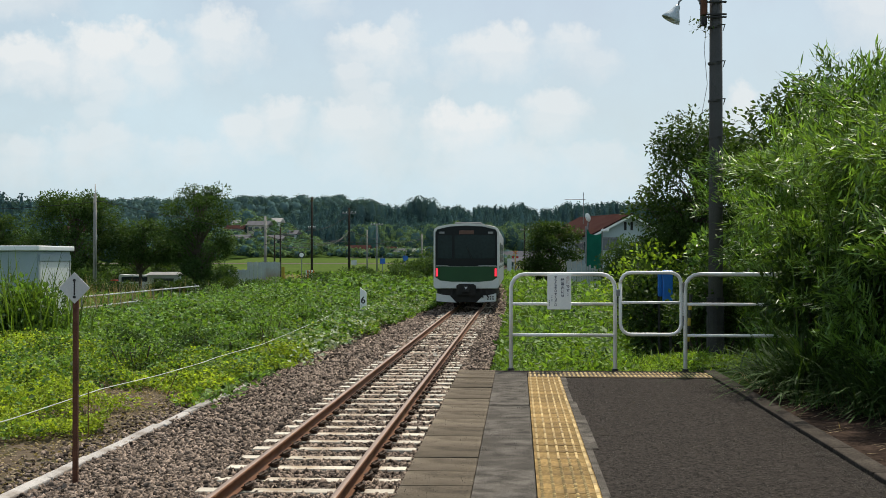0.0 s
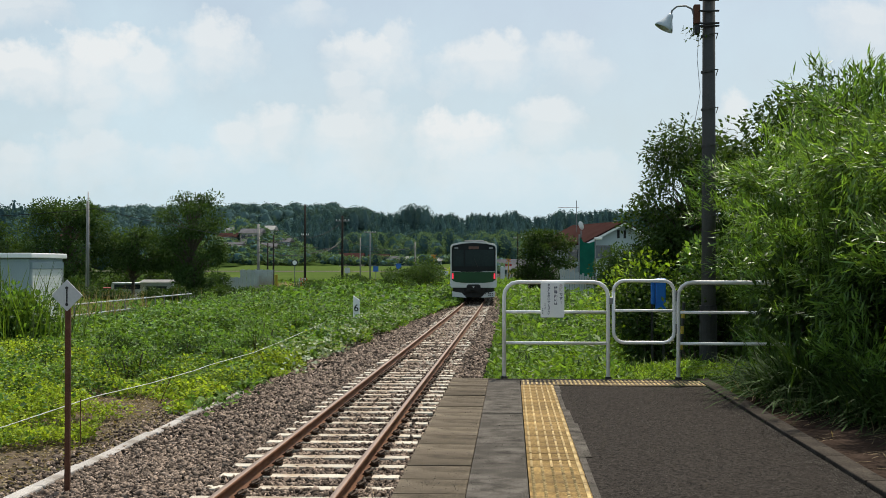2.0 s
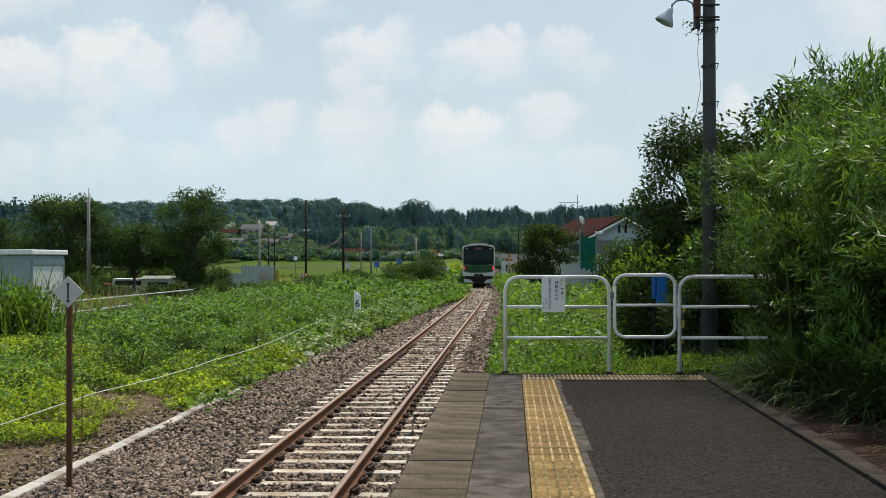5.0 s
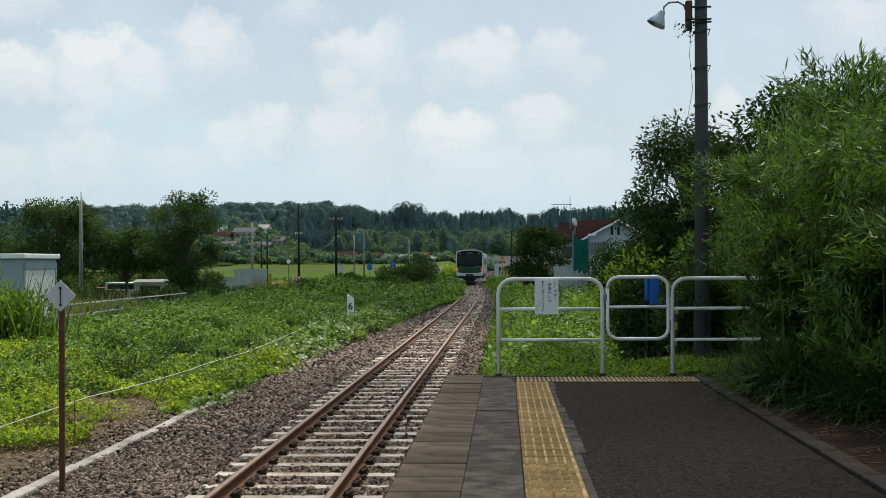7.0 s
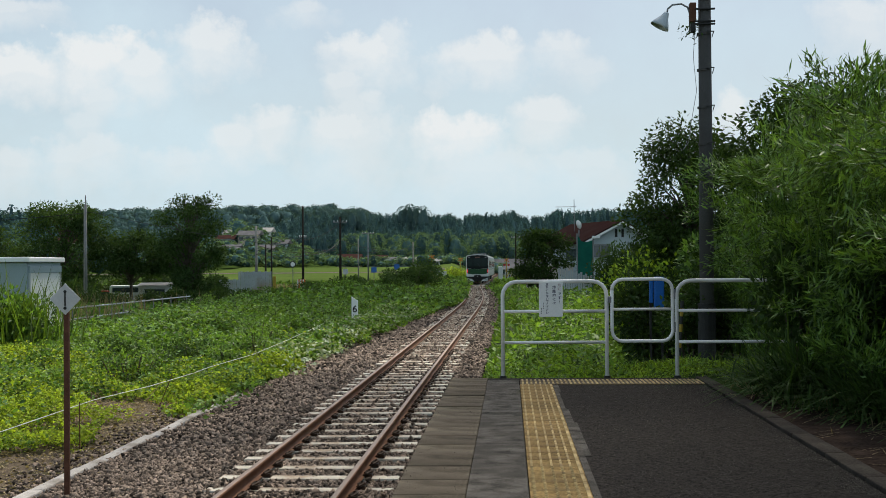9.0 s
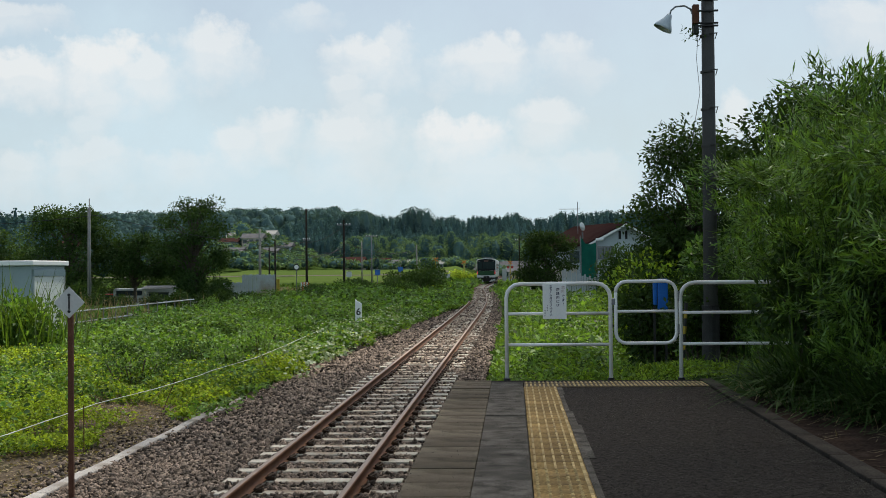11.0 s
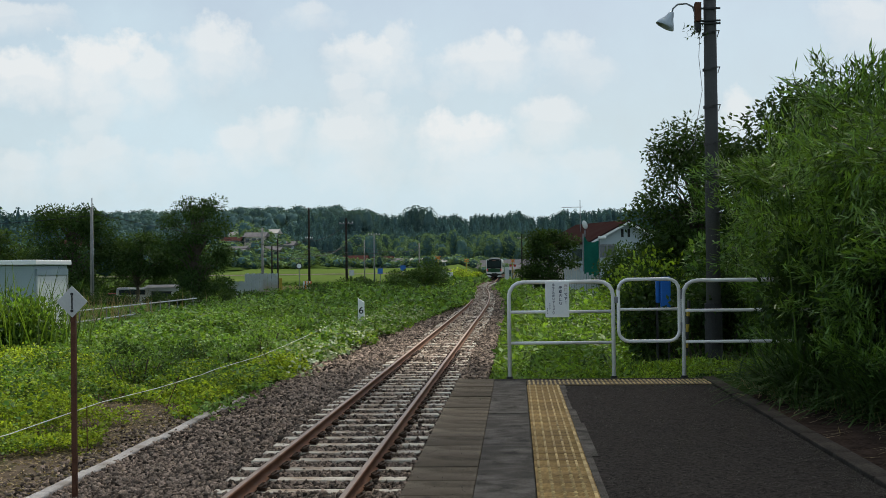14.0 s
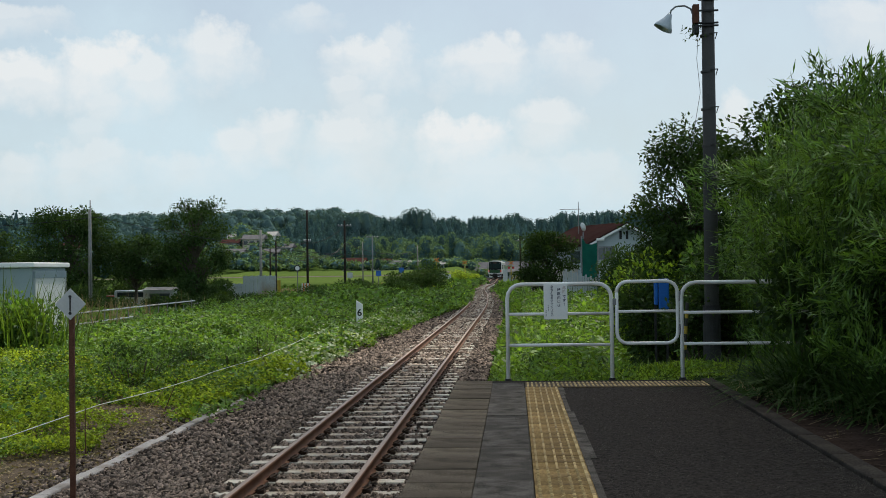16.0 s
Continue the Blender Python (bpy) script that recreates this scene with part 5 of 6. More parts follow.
    tagged(part("leaf_litter", leaves("leaf_litter", P, RNG.normal(size=(n, 3)) * [1, 1, 0.15], RNG.uniform(0.03, 0.09, n), RNG.uniform(0.015, 0.04, n)), "dry", None), "dry leaf litter on the bare earth", "litter", kind="stuff")
    # pale susuki plumes by the fence
    n = 260
    y = RNG.uniform(50, 62, n)
    x = RNG.normal(-19.5, 1.6, n)
    P = np.stack([x, y, ground_z(x, y)], 1)
    D = RNG.normal(size=(n, 3)) * [0.25, 0.25, 0.05] + [0, 0, 1]
    tagged(part("pale_reeds", blades("pale_reeds", P, D, RNG.uniform(1.2, 2.3, n), 0.03, 0.15), "dry", None), "tall pale dry reeds by the road fence", "reeds", kind="stuff")
    # pale leaves near the ballast
    n = 1700
    y = RNG.uniform(28, 62, n)
    x = -4.7 + 0.5 * ease(40, 60, y) - np.abs(RNG.normal(0, 1.0, n))
    P = np.stack([x, y, ground_z(x, y) + vine_h(x, y) + 0.04], 1)
    tagged(part("pale_leaves", leaves("pale_leaves", P, RNG.normal(size=(n, 3)) * [1, 1, 0.5], 0.12, 0.1), "pale_leaf", None), "pale leaves scattered on top of the vines", "leaves", kind="stuff")


def build_right_weeds():
    """Weeds behind the platform fence, on both sides of the path there."""
    for y0, y1, dens, size, m in ((14.95, 22, 1250, 0.042, "weed"), (14.95, 30, 420, 0.075, "vine"), (22, 45, 320, 0.08, "vine"), (30, 120, 55, 0.2, "vine"), (120, 240, 14, 0.4, "vine")):
        n = int(dens * (y1 - y0) * 4.5)
        y = RNG.uniform(y0, y1, n)
        lo = track_x(y) + 1.65 - 0.3 * ease(40, 90, y)
        x = lo + RNG.random(n) ** 1.2 * (5.5 + 0.08 * (y1 - 15))
        mound = np.exp(-((x - 0.75) / 0.7) ** 2 - ((y - 18.5) / 2.2) ** 2)
        h = 0.12 + 0.1 * hash_noise(x, y, 1.5, 2) + (0.5 * mound if m == "vine" else 0.3 * mound) + 1.35 * ease(23, 42, y) * ease(-0.7, 0.9, x) * (1 - ease(60, 90, y))
        z = ground_z(x, y) + np.maximum(h, 0.04) * RNG.random(n) ** 0.4
        P = np.stack([x, y, z], 1)
        D = RNG.normal(size=(n, 3)) * [1, 1, 0.5] + [0, -0.2, 0.35]
        if m == "vine" and y0 < 20:
            keep = (mound > 0.12) | (RNG.random(n) < 0.12)
            P, D = P[keep], D[keep]
        c = len(P)
        tagged(part("weed_carpet", (broad_leaves if y1 <= 30 else leaves)("weed_carpet", P, D, size * RNG.uniform(0.7, 1.8, c), size * (RNG.uniform(0.35, 0.65, c) if y1 <= 30 else RNG.uniform(0.5, 0.9, c))), m, None), "bright green weeds behind the platform fence", "weeds", kind="stuff")
    n = 5200
    y = RNG.uniform(15.2, 62, n)
    x = track_x(y) + 1.8 + RNG.random(n) * (4.5 + 0.05 * y)
    P = np.stack([x, y, ground_z(x, y)], 1)
    D = RNG.normal(size=(n, 3)) * [0.3, 0.3, 0.1] + [0, 0, 1]
    tagged(part("verge_grass", blades("verge_grass", P, D, RNG.uniform(0.25, 0.6, n) * (1 + 2.2 * ease(22, 38, y) * ease(-0.7, 0.9, x)), 0.015, 0.35), "grass", None), "grass tufts along the ballast shoulder", "grass", kind="stuff")


def build_thicket():
    """The bamboo grass that overhangs the platform's far side."""
    t = thing("bamboo_thicket", "dense green bamboo grass thicket overhanging the platform edge", "bamboo", at=pose(0, 0, 0))
    tips = []
    rnd = random.Random(5)
    for i in range(300):
        y = rnd.uniform(7.5, 19.5)
        x = 2.78 + 0.05 * (y - 8) + 0.5 * float(1 - ease(11, 13.5, y)) + rnd.random() ** 1.4 * 3.4
        z = float(ground_z(x, y))
        top = 2.3 + 0.6 * min(x - 2.8, 2.4) + rnd.uniform(-0.6, 0.4) - 0.08 * max(0, 14 - y)
        lx, ly = rnd.uniform(-0.35, 0.15), rnd.uniform(-0.6, 0.3)
        pts = [Vector((x + lx * s * s, y + ly * s * s, z + top * s)) for s in (0, 0.35, 0.7, 1.0)]
        part("culm", tube(pts, [0.012, 0.01, 0.007, 0.003], 5, None, False), "grass", t)
        for s in (0.2, 0.38, 0.55, 0.7, 0.83, 0.93, 1.0):
            if rnd.random() < (0.22 if s < 0.5 else 0.6):
                tips.append((x + lx * s * s + rnd.uniform(-0.25, 0.15), y + ly * s * s + rnd.uniform(-0.3, 0.2), z + top * s))
    tips = np.array(tips)
    tips = tips[hash_noise(tips[:, 0] + 0.5 * tips[:, 1], tips[:, 2] * 1.3, 2.6, 3) > -0.22]
    n = 100000
    i = RNG.integers(0, len(tips), n)
    twig = unit(RNG.normal(size=(len(tips), 3)) * [1, 1, 0.6] + [-0.25, -0.2, 0.4])
    s = (RNG.random((n, 1)) - 0.3) * 0.5
    P = tips[i] + twig[i] * s + RNG.normal(size=(n, 3)) * [0.07, 0.07, 0.05]
    D = twig[i] * 1.0 + RNG.normal(size=(n, 3)) * 0.55 + [0, 0, 0.05]
    part("foliage", leaves("foliage", P, D, RNG.uniform(0.08, 0.19, n), RNG.uniform(0.014, 0.028, n), 0.1), "bamboo", t)
    # the drooping pampas grass in front of it, coloured dark for the overhang's shade
    for cx, cy, k, ln in ((2.98, 12.6, 620, 1.2), (2.98, 13.9, 300, 0.85), (3.4, 11.2, 600, 1.1), (3.8, 9.9, 450, 1.1), (4.0, 8.6, 400, 1.1), (2.85, 11.9, 120, 0.5)):
        g = thing("pampas_grass", "drooping clump of long pampas grass over the kerb, green darkened as shade", "grass", "pampas clumps", at=pose(cx, cy, float(ground_z(cx, cy))))
        P = RNG.normal(size=(k, 3)) * [0.16, 0.22, 0.0]
        D = RNG.normal(size=(k, 3)) * [0.55, 0.55, 0.2] + [-0.15, -0.05, 1]
        part("blades", blades("blades", P, D, ln * RNG.uniform(0.5, 1.15, k), RNG.uniform(0.017, 0.031, k), RNG.uniform(0.25, 0.75, k), 6), "pampas", g)
        k //= 4
        P = RNG.normal(size=(k, 3)) * [0.2, 0.25, 0.0]
        D = RNG.normal(size=(k, 3)) * [0.6, 0.6, 0.1] + [-0.2, -0.2, 0.5]
        part("dead_blades", blades("dead_blades", P, D, ln * 0.6 * RNG.uniform(0.5, 1.1, k), 0.01, RNG.uniform(0.5, 0.9, k), 5), "dry", g, "dry straw-coloured blades")


def build_trees():
    tree(3.9, 26, 5.2, 1.42, "leaf_dark", 24000, 0.1, "broad dark-leaved tree behind the utility pole", 0.12, 0.06, tufts=100)
    tree(5.0, 21, 4.75, 1.72, "leaf_dark", 15000, 0.11, "dark-leaved tree rising out of the bamboo", 0.12, 0.2)
    tree(4.6, 14.0, 3.5, 1.1, "leaf_dark", 6500, 0.09, "young dark-leaved tree in the thicket", 0.08, 0.3)
    # dark shrubs added to stand for the shaded hollow within the thicket
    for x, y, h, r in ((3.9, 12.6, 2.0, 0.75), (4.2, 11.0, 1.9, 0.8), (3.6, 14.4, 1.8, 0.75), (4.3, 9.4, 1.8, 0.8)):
        shrub(x, y, h, r, "leaf_dark", 6500, 0.085, "added dark shrub standing in for the shade inside the bamboo")
    shrub(3.4, 24, 2.4, 1.7, "weed", 6500, 0.095, "yellow-green vine-covered shrub behind the fence")
    shrub(3.6, 19.5, 2.3, 1.1, "bamboo", 5000, 0.12, "bushy green shrub round the pole's foot")
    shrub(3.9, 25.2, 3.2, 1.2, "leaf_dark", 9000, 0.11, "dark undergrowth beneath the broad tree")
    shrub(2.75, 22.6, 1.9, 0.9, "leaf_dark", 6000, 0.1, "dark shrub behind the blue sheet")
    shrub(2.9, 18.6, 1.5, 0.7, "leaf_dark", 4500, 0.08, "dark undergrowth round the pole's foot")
    shrub(4.4, 33, 2.6, 2.2, "weed", 6500, 0.11, "yellow-green climbing vines by the house")
    shrub(6.3, 45, 3.3, 2.6, "leaf_mid", 5000, 0.18, "green garden shrub by the house")
    tree(2.1, 75, 4.6, 1.75, "leaf_dark", 12000, 0.17, "round dark garden tree", 0.13, 0.15)
    tree(-26.5, 100, 9.3, 2.8, "leaf_mid", 12000, 0.23, "large dark roadside tree with uneven crown", 0.22, 0.16, tufts=60)
    tree(-39.0, 105, 8.9, 3.6, "leaf_mid", 15000, 0.26, "spreading dark green tree by the road", 0.22, 0.2, tufts=60)
    tree(-33.4, 106, 6.4, 2.9, "leaf_mid", 9000, 0.25, "low green tree by the road", 0.18, 0.45)
    tree(-48.5, 112, 7.2, 3.6, "leaf_mid", 11000, 0.28, "green tree in the roadside row", 0.2, 0.05)
    tree(-30.2, 109, 5.9, 2.3, "leaf_mid", 8000, 0.24, "low dark tree beside the pale store", 0.16, 0.45)
    for x, y, h, r in ((-41.5, 99, 3.4, 2.0), (-38.2, 101, 3.9, 2.0), (-35.6, 99, 2.4, 1.5), (-45.5, 103, 4.0, 2.4), (-50.0, 106, 4.0, 2.4)):
        shrub(x, y, h, r, "leaf_mid", 5000, 0.24, "dark bushes beneath the roadside trees")
    for x, y, h, r in ((-43.5, 123, 3.2, 2.4), (-40.0, 124, 3.0, 2.3), (-36.6, 123, 3.3, 2.3), (-33.2, 124, 2.9, 2.2), (-30.2, 122, 2.6, 2.0)):
        shrub(x, y, h, r, "leaf_dark", 3600, 0.26, "dark hedge behind the parked cars")
    for x, y, h, r in ((-27.6, 78, 1.25, 1.2), (-25.4, 77, 1.1, 1.2), (-23.2, 78, 1.2, 1.2), (-21.2, 77, 1.35, 1.1), (-19.4, 78, 1.5, 1.3)):
        shrub(x, y, h, r, "leaf_dark", 2600, 0.15, "dark ivy hedge behind the guard rail")
    for x, y, h, r, m in ((-15.5, 95, 1.7, 2.2, "leaf_mid"), (-12.2, 90, 1.5, 1.8, "vine"), (-18.8, 98, 1.6, 2.0, "vine"), (-9.3, 101, 1.7, 1.6, "leaf_mid"), (-13.6, 104, 1.8, 2.0, "leaf_mid"), (-21.0, 96, 1.5, 1.6, "leaf_mid")):
        shrub(x, y, h, r, m, 3600, 0.17, "mound of vine-covered weeds at the field's end")
    for x, y, h, r in ((-8.6, 203, 1.9, 2.2), (-9.5, 216, 2.2, 2.6), (-7.4, 226, 1.6, 1.6)):
        shrub(x, y, h, r, "vine_yellow", 2600, 0.24, "yellow-green bushes beside the level crossing")
    shrub(5.4, 58, 3.6, 1.7, "leaf_mid", 7000, 0.15, "garden shrub before the white house")
    shrub(8.2, 62, 4.0, 2.4, "leaf_mid", 8000, 0.17, "garden shrub before the white house")
    shrub(3.0, 68, 2.0, 1.5, "leaf_dark", 4500, 0.14, "dark low shrub beneath the garden tree")
    for i in range(56):
        y = random.uniform(26, 100)
        x = -6.6 - random.random() * 0.17 * y
        shrub(x, y, random.uniform(0.7, 1.1) * (1 + 0.4 * float(ease(55, 90, y))), random.uniform(0.5, 1.0), "vine" if i % 3 else "leaf_mid", 900, 0.09, "clump of taller weeds in the vine field", "weed_clump")
    shrub(-23.4, 97, 2.7, 1.0, "leaf_mid", 2600, 0.18, "low green shrub beside the tin fence")
    shrub(-26.2, 98, 2.9, 1.3, "leaf_mid", 3600, 0.2, "low green shrub beneath the trees")
    shrub(-9.4, 116, 3.2, 3.2, "leaf_mid", 7500, 0.2, "rounded green shrub beside the line", ry=4)
    shrub(-13.5, 120, 1.5, 2.6, "leaf_mid", 3200, 0.2, "rounded green shrub in the field")
    shrub(-17.5, 112, 1.5, 2.2, "leaf_mid", 2600, 0.2, "low green shrub in the field")


def crowns(name, X, Y, H, R, cone, n_each, size, material, label):
    """Far woods: every crown is a heap of leaf sprays."""
    k = len(X)
    n = k * n_each
    i = np.repeat(np.arange(k), n_each)
    f = RNG.random(n) ** (1.3 if cone else 0.8)
    a = RNG.uniform(0, 6.28, n)
    rad = (1 - f) ** 0.58 if cone else np.sqrt(np.clip(1 - (2 * f - 1) ** 2, 0.02, 1))
    rr = R[i] * rad * RNG.uniform(0.55, 1.05, n)
    z = ground_z(X, Y)[i] + H[i] * ((0.12 + 0.88 * f) if cone else (0.25 + 0.75 * f))
    P = np.stack([X[i] + rr * np.cos(a), Y[i] + rr * np.sin(a), z], 1)
    D = np.stack([np.cos(a), np.sin(a), np.full(n, -0.35 if cone else 0.1)], 1) + RNG.normal(size=(n, 3)) * 0.4
    tagged(part(name, leaves(name, P, D, size * RNG.uniform(0.7, 1.4, n), size * RNG.uniform(0.6, 1.0, n), 0.3), material, None), label, "woods", kind="stuff")
    # the dense inside of each crown; broadleaf hulls coloured darker as inner shade
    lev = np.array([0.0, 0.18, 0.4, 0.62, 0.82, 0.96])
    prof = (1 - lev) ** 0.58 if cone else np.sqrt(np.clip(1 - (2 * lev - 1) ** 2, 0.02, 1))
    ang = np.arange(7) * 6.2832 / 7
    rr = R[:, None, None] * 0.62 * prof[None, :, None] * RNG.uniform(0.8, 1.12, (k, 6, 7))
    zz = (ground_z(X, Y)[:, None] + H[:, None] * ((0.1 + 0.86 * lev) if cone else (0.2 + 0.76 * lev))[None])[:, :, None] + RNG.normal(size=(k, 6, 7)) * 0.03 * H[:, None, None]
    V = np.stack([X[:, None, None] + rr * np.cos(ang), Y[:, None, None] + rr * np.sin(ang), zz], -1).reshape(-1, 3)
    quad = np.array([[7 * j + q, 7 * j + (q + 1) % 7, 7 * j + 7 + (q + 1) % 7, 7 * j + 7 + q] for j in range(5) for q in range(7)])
    tagged(part(name, np_mesh(name, V, (np.arange(k)[:, None, None] * 42 + quad[None]).reshape(-1, 4)), "hazed_conifer" if material == "broadleaf" else material, None), label, "woods", kind="stuff")


def build_woods():
    n = 1250
    X, Y = RNG.uniform(-112, 90, n), 500 + RNG.random(n) ** 1.5 * 170
    crowns("cedar_wood", X, Y, RNG.uniform(12.6, 14.8, n), RNG.uniform(2.6, 4.2, n), True, 150, 0.66, "hazed_conifer", "dark cedar wood on the ridge")
    n = 330
    X, Y = RNG.uniform(-62, 60, n), 445 + RNG.random(n) * 75
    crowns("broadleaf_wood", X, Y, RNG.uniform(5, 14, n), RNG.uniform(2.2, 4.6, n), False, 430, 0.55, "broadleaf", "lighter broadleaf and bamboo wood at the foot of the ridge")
    n = 1300
    X, Y = RNG.uniform(-560, -90, n), RNG.uniform(800, 1010, n)
    crowns("far_wood", X, Y, RNG.uniform(10, 15, n), RNG.uniform(5, 8, n), False, 80, 1.3, "far_wood", "wooded hills in the distance, haze blue in their leaf colour")
    n = 500
    X, Y = RNG.uniform(-300, -130, n), RNG.uniform(330, 460, n)
    crowns("cedar_wood", X, Y, RNG.uniform(9, 14, n), RNG.uniform(2.5, 4, n), True, 90, 1.1, "hazed_conifer", "dark cedar wood on the near hill")
    n = 260
    X, Y = RNG.uniform(-190, -75, n), RNG.uniform(230, 430, n)
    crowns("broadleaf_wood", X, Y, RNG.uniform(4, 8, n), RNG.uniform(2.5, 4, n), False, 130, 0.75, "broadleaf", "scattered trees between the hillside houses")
    n = 9
    X, Y = np.array([-80.0, -76, -73, -69, -50, -47, -44, -40, -77]), RNG.uniform(560, 580, n)
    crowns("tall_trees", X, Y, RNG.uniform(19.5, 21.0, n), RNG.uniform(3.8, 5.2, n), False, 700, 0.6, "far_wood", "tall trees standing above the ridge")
    n = 300
    X, Y = RNG.uniform(-98, -55, n), RNG.uniform(298, 372, n)
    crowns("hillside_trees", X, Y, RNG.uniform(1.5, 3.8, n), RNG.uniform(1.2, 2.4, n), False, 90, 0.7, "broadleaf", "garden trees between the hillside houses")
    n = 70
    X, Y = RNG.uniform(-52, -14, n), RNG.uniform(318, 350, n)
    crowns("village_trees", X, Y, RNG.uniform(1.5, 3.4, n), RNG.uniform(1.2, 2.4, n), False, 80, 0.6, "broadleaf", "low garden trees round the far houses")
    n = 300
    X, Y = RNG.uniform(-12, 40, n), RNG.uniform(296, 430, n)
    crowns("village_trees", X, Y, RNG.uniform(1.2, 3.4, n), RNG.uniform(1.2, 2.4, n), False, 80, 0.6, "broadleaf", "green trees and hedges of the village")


# ---- buildings ----
def build_shed():
    s = thing("storage_shed", "pale blue steel shed with a white roller shutter and flat roof", "shed", at=pose(-16.95, 42, -0.5))
    part("wall", cube(-4.0, 0.0, 0, 3.2, 0, 2.92, 0.01), "shed_wall", s)
    part("roof", cube(-4.2, 0.14, -0.16, 3.3, 2.94, 3.12, 0.03), "white", s, "white flat roof with a thick rim")
    sh = part("roller_shutter", cube(0.0, 0.025, 0.2, 3.0, 0.05, 2.55), "shutter", s, "white roller shutter")
    for j in range(24):
        part("slat", cube(0.024, 0.045, 0.2, 3.0, 0.08 + 0.102 * j, 0.165 + 0.102 * j), "shutter", sh)
    part("shutter_box", cube(0.0, 0.08, 0.1, 3.1, 2.56, 2.8, 0.01), "shed_wall", s)
    for y in (0.15, 3.08):
        part("shutter_rail", cube(0.0, 0.06, y - 0.05, y + 0.05, 0, 2.56), "zinc", s)
    shrub(-13.0, 31, 2.3, 1.3, "vine", 4200, 0.16, "tall vine-grown weeds in front of the shed")
    n = 420
    P = np.stack([RNG.normal(-13.1, 0.8, n), RNG.normal(31, 0.8, n), np.full(n, -0.4)], 1)
    g = thing("pampas_grass", "tall green pampas grass in front of the shed", "grass")
    part("blades", blades("blades", P, RNG.normal(size=(n, 3)) * [0.3, 0.3, 0.1] + [0, 0, 1], RNG.uniform(1.6, 3.4, n), 0.04, RNG.uniform(0.1, 0.4, n), 6), "grass", g)


def house(name, x, y, w, d, h, roof_h, wall, roof, label, turn=0, ridge="x", windows=3, over=0.5, group=""):
    z = float(ground_z(x, y)) - 0.3
    b = thing(name, label, "house", group, at=pose(x, y, z, 0, 0, turn))
    part("wall", cube(-w / 2, w / 2, -d / 2, d / 2, 0, h), wall, b)
    if ridge == "x":
        sec = [(-d / 2 - over, h), (d / 2 + over, h), (0, h + roof_h)]
        part("roof", prism(sec, "x", -w / 2 - over, w / 2 + over), roof, b)
    else:
        th = 0.18
        for sgn in (-1, 1):
            e = (sgn * (w / 2 + over), h - over * roof_h / (w / 2))
            part("roof", prism([e, (0, h + roof_h), (0, h + roof_h + th), (e[0], e[1] + th)], "y", -d / 2 - over, d / 2 + over), roof, b)
        part("gable", prism([(-w / 2, h), (w / 2, h), (0, h + roof_h)], "y", -d / 2, d / 2), wall, b)
    for j in range(windows):
        cx = (j + 0.5) / windows * w - w / 2
        wi = part("window", cube(cx - w / windows * 0.3, cx + w / windows * 0.3, -d / 2 - 0.05, -d / 2 + 0.02, h * 0.5, h * 0.82), "window", b)
        part("window_frame", cube(cx - w / windows * 0.32, cx + w / windows * 0.32, -d / 2 - 0.08, -d / 2 - 0.01, h * 0.82, h * 0.86), "steel", wi)
    return b


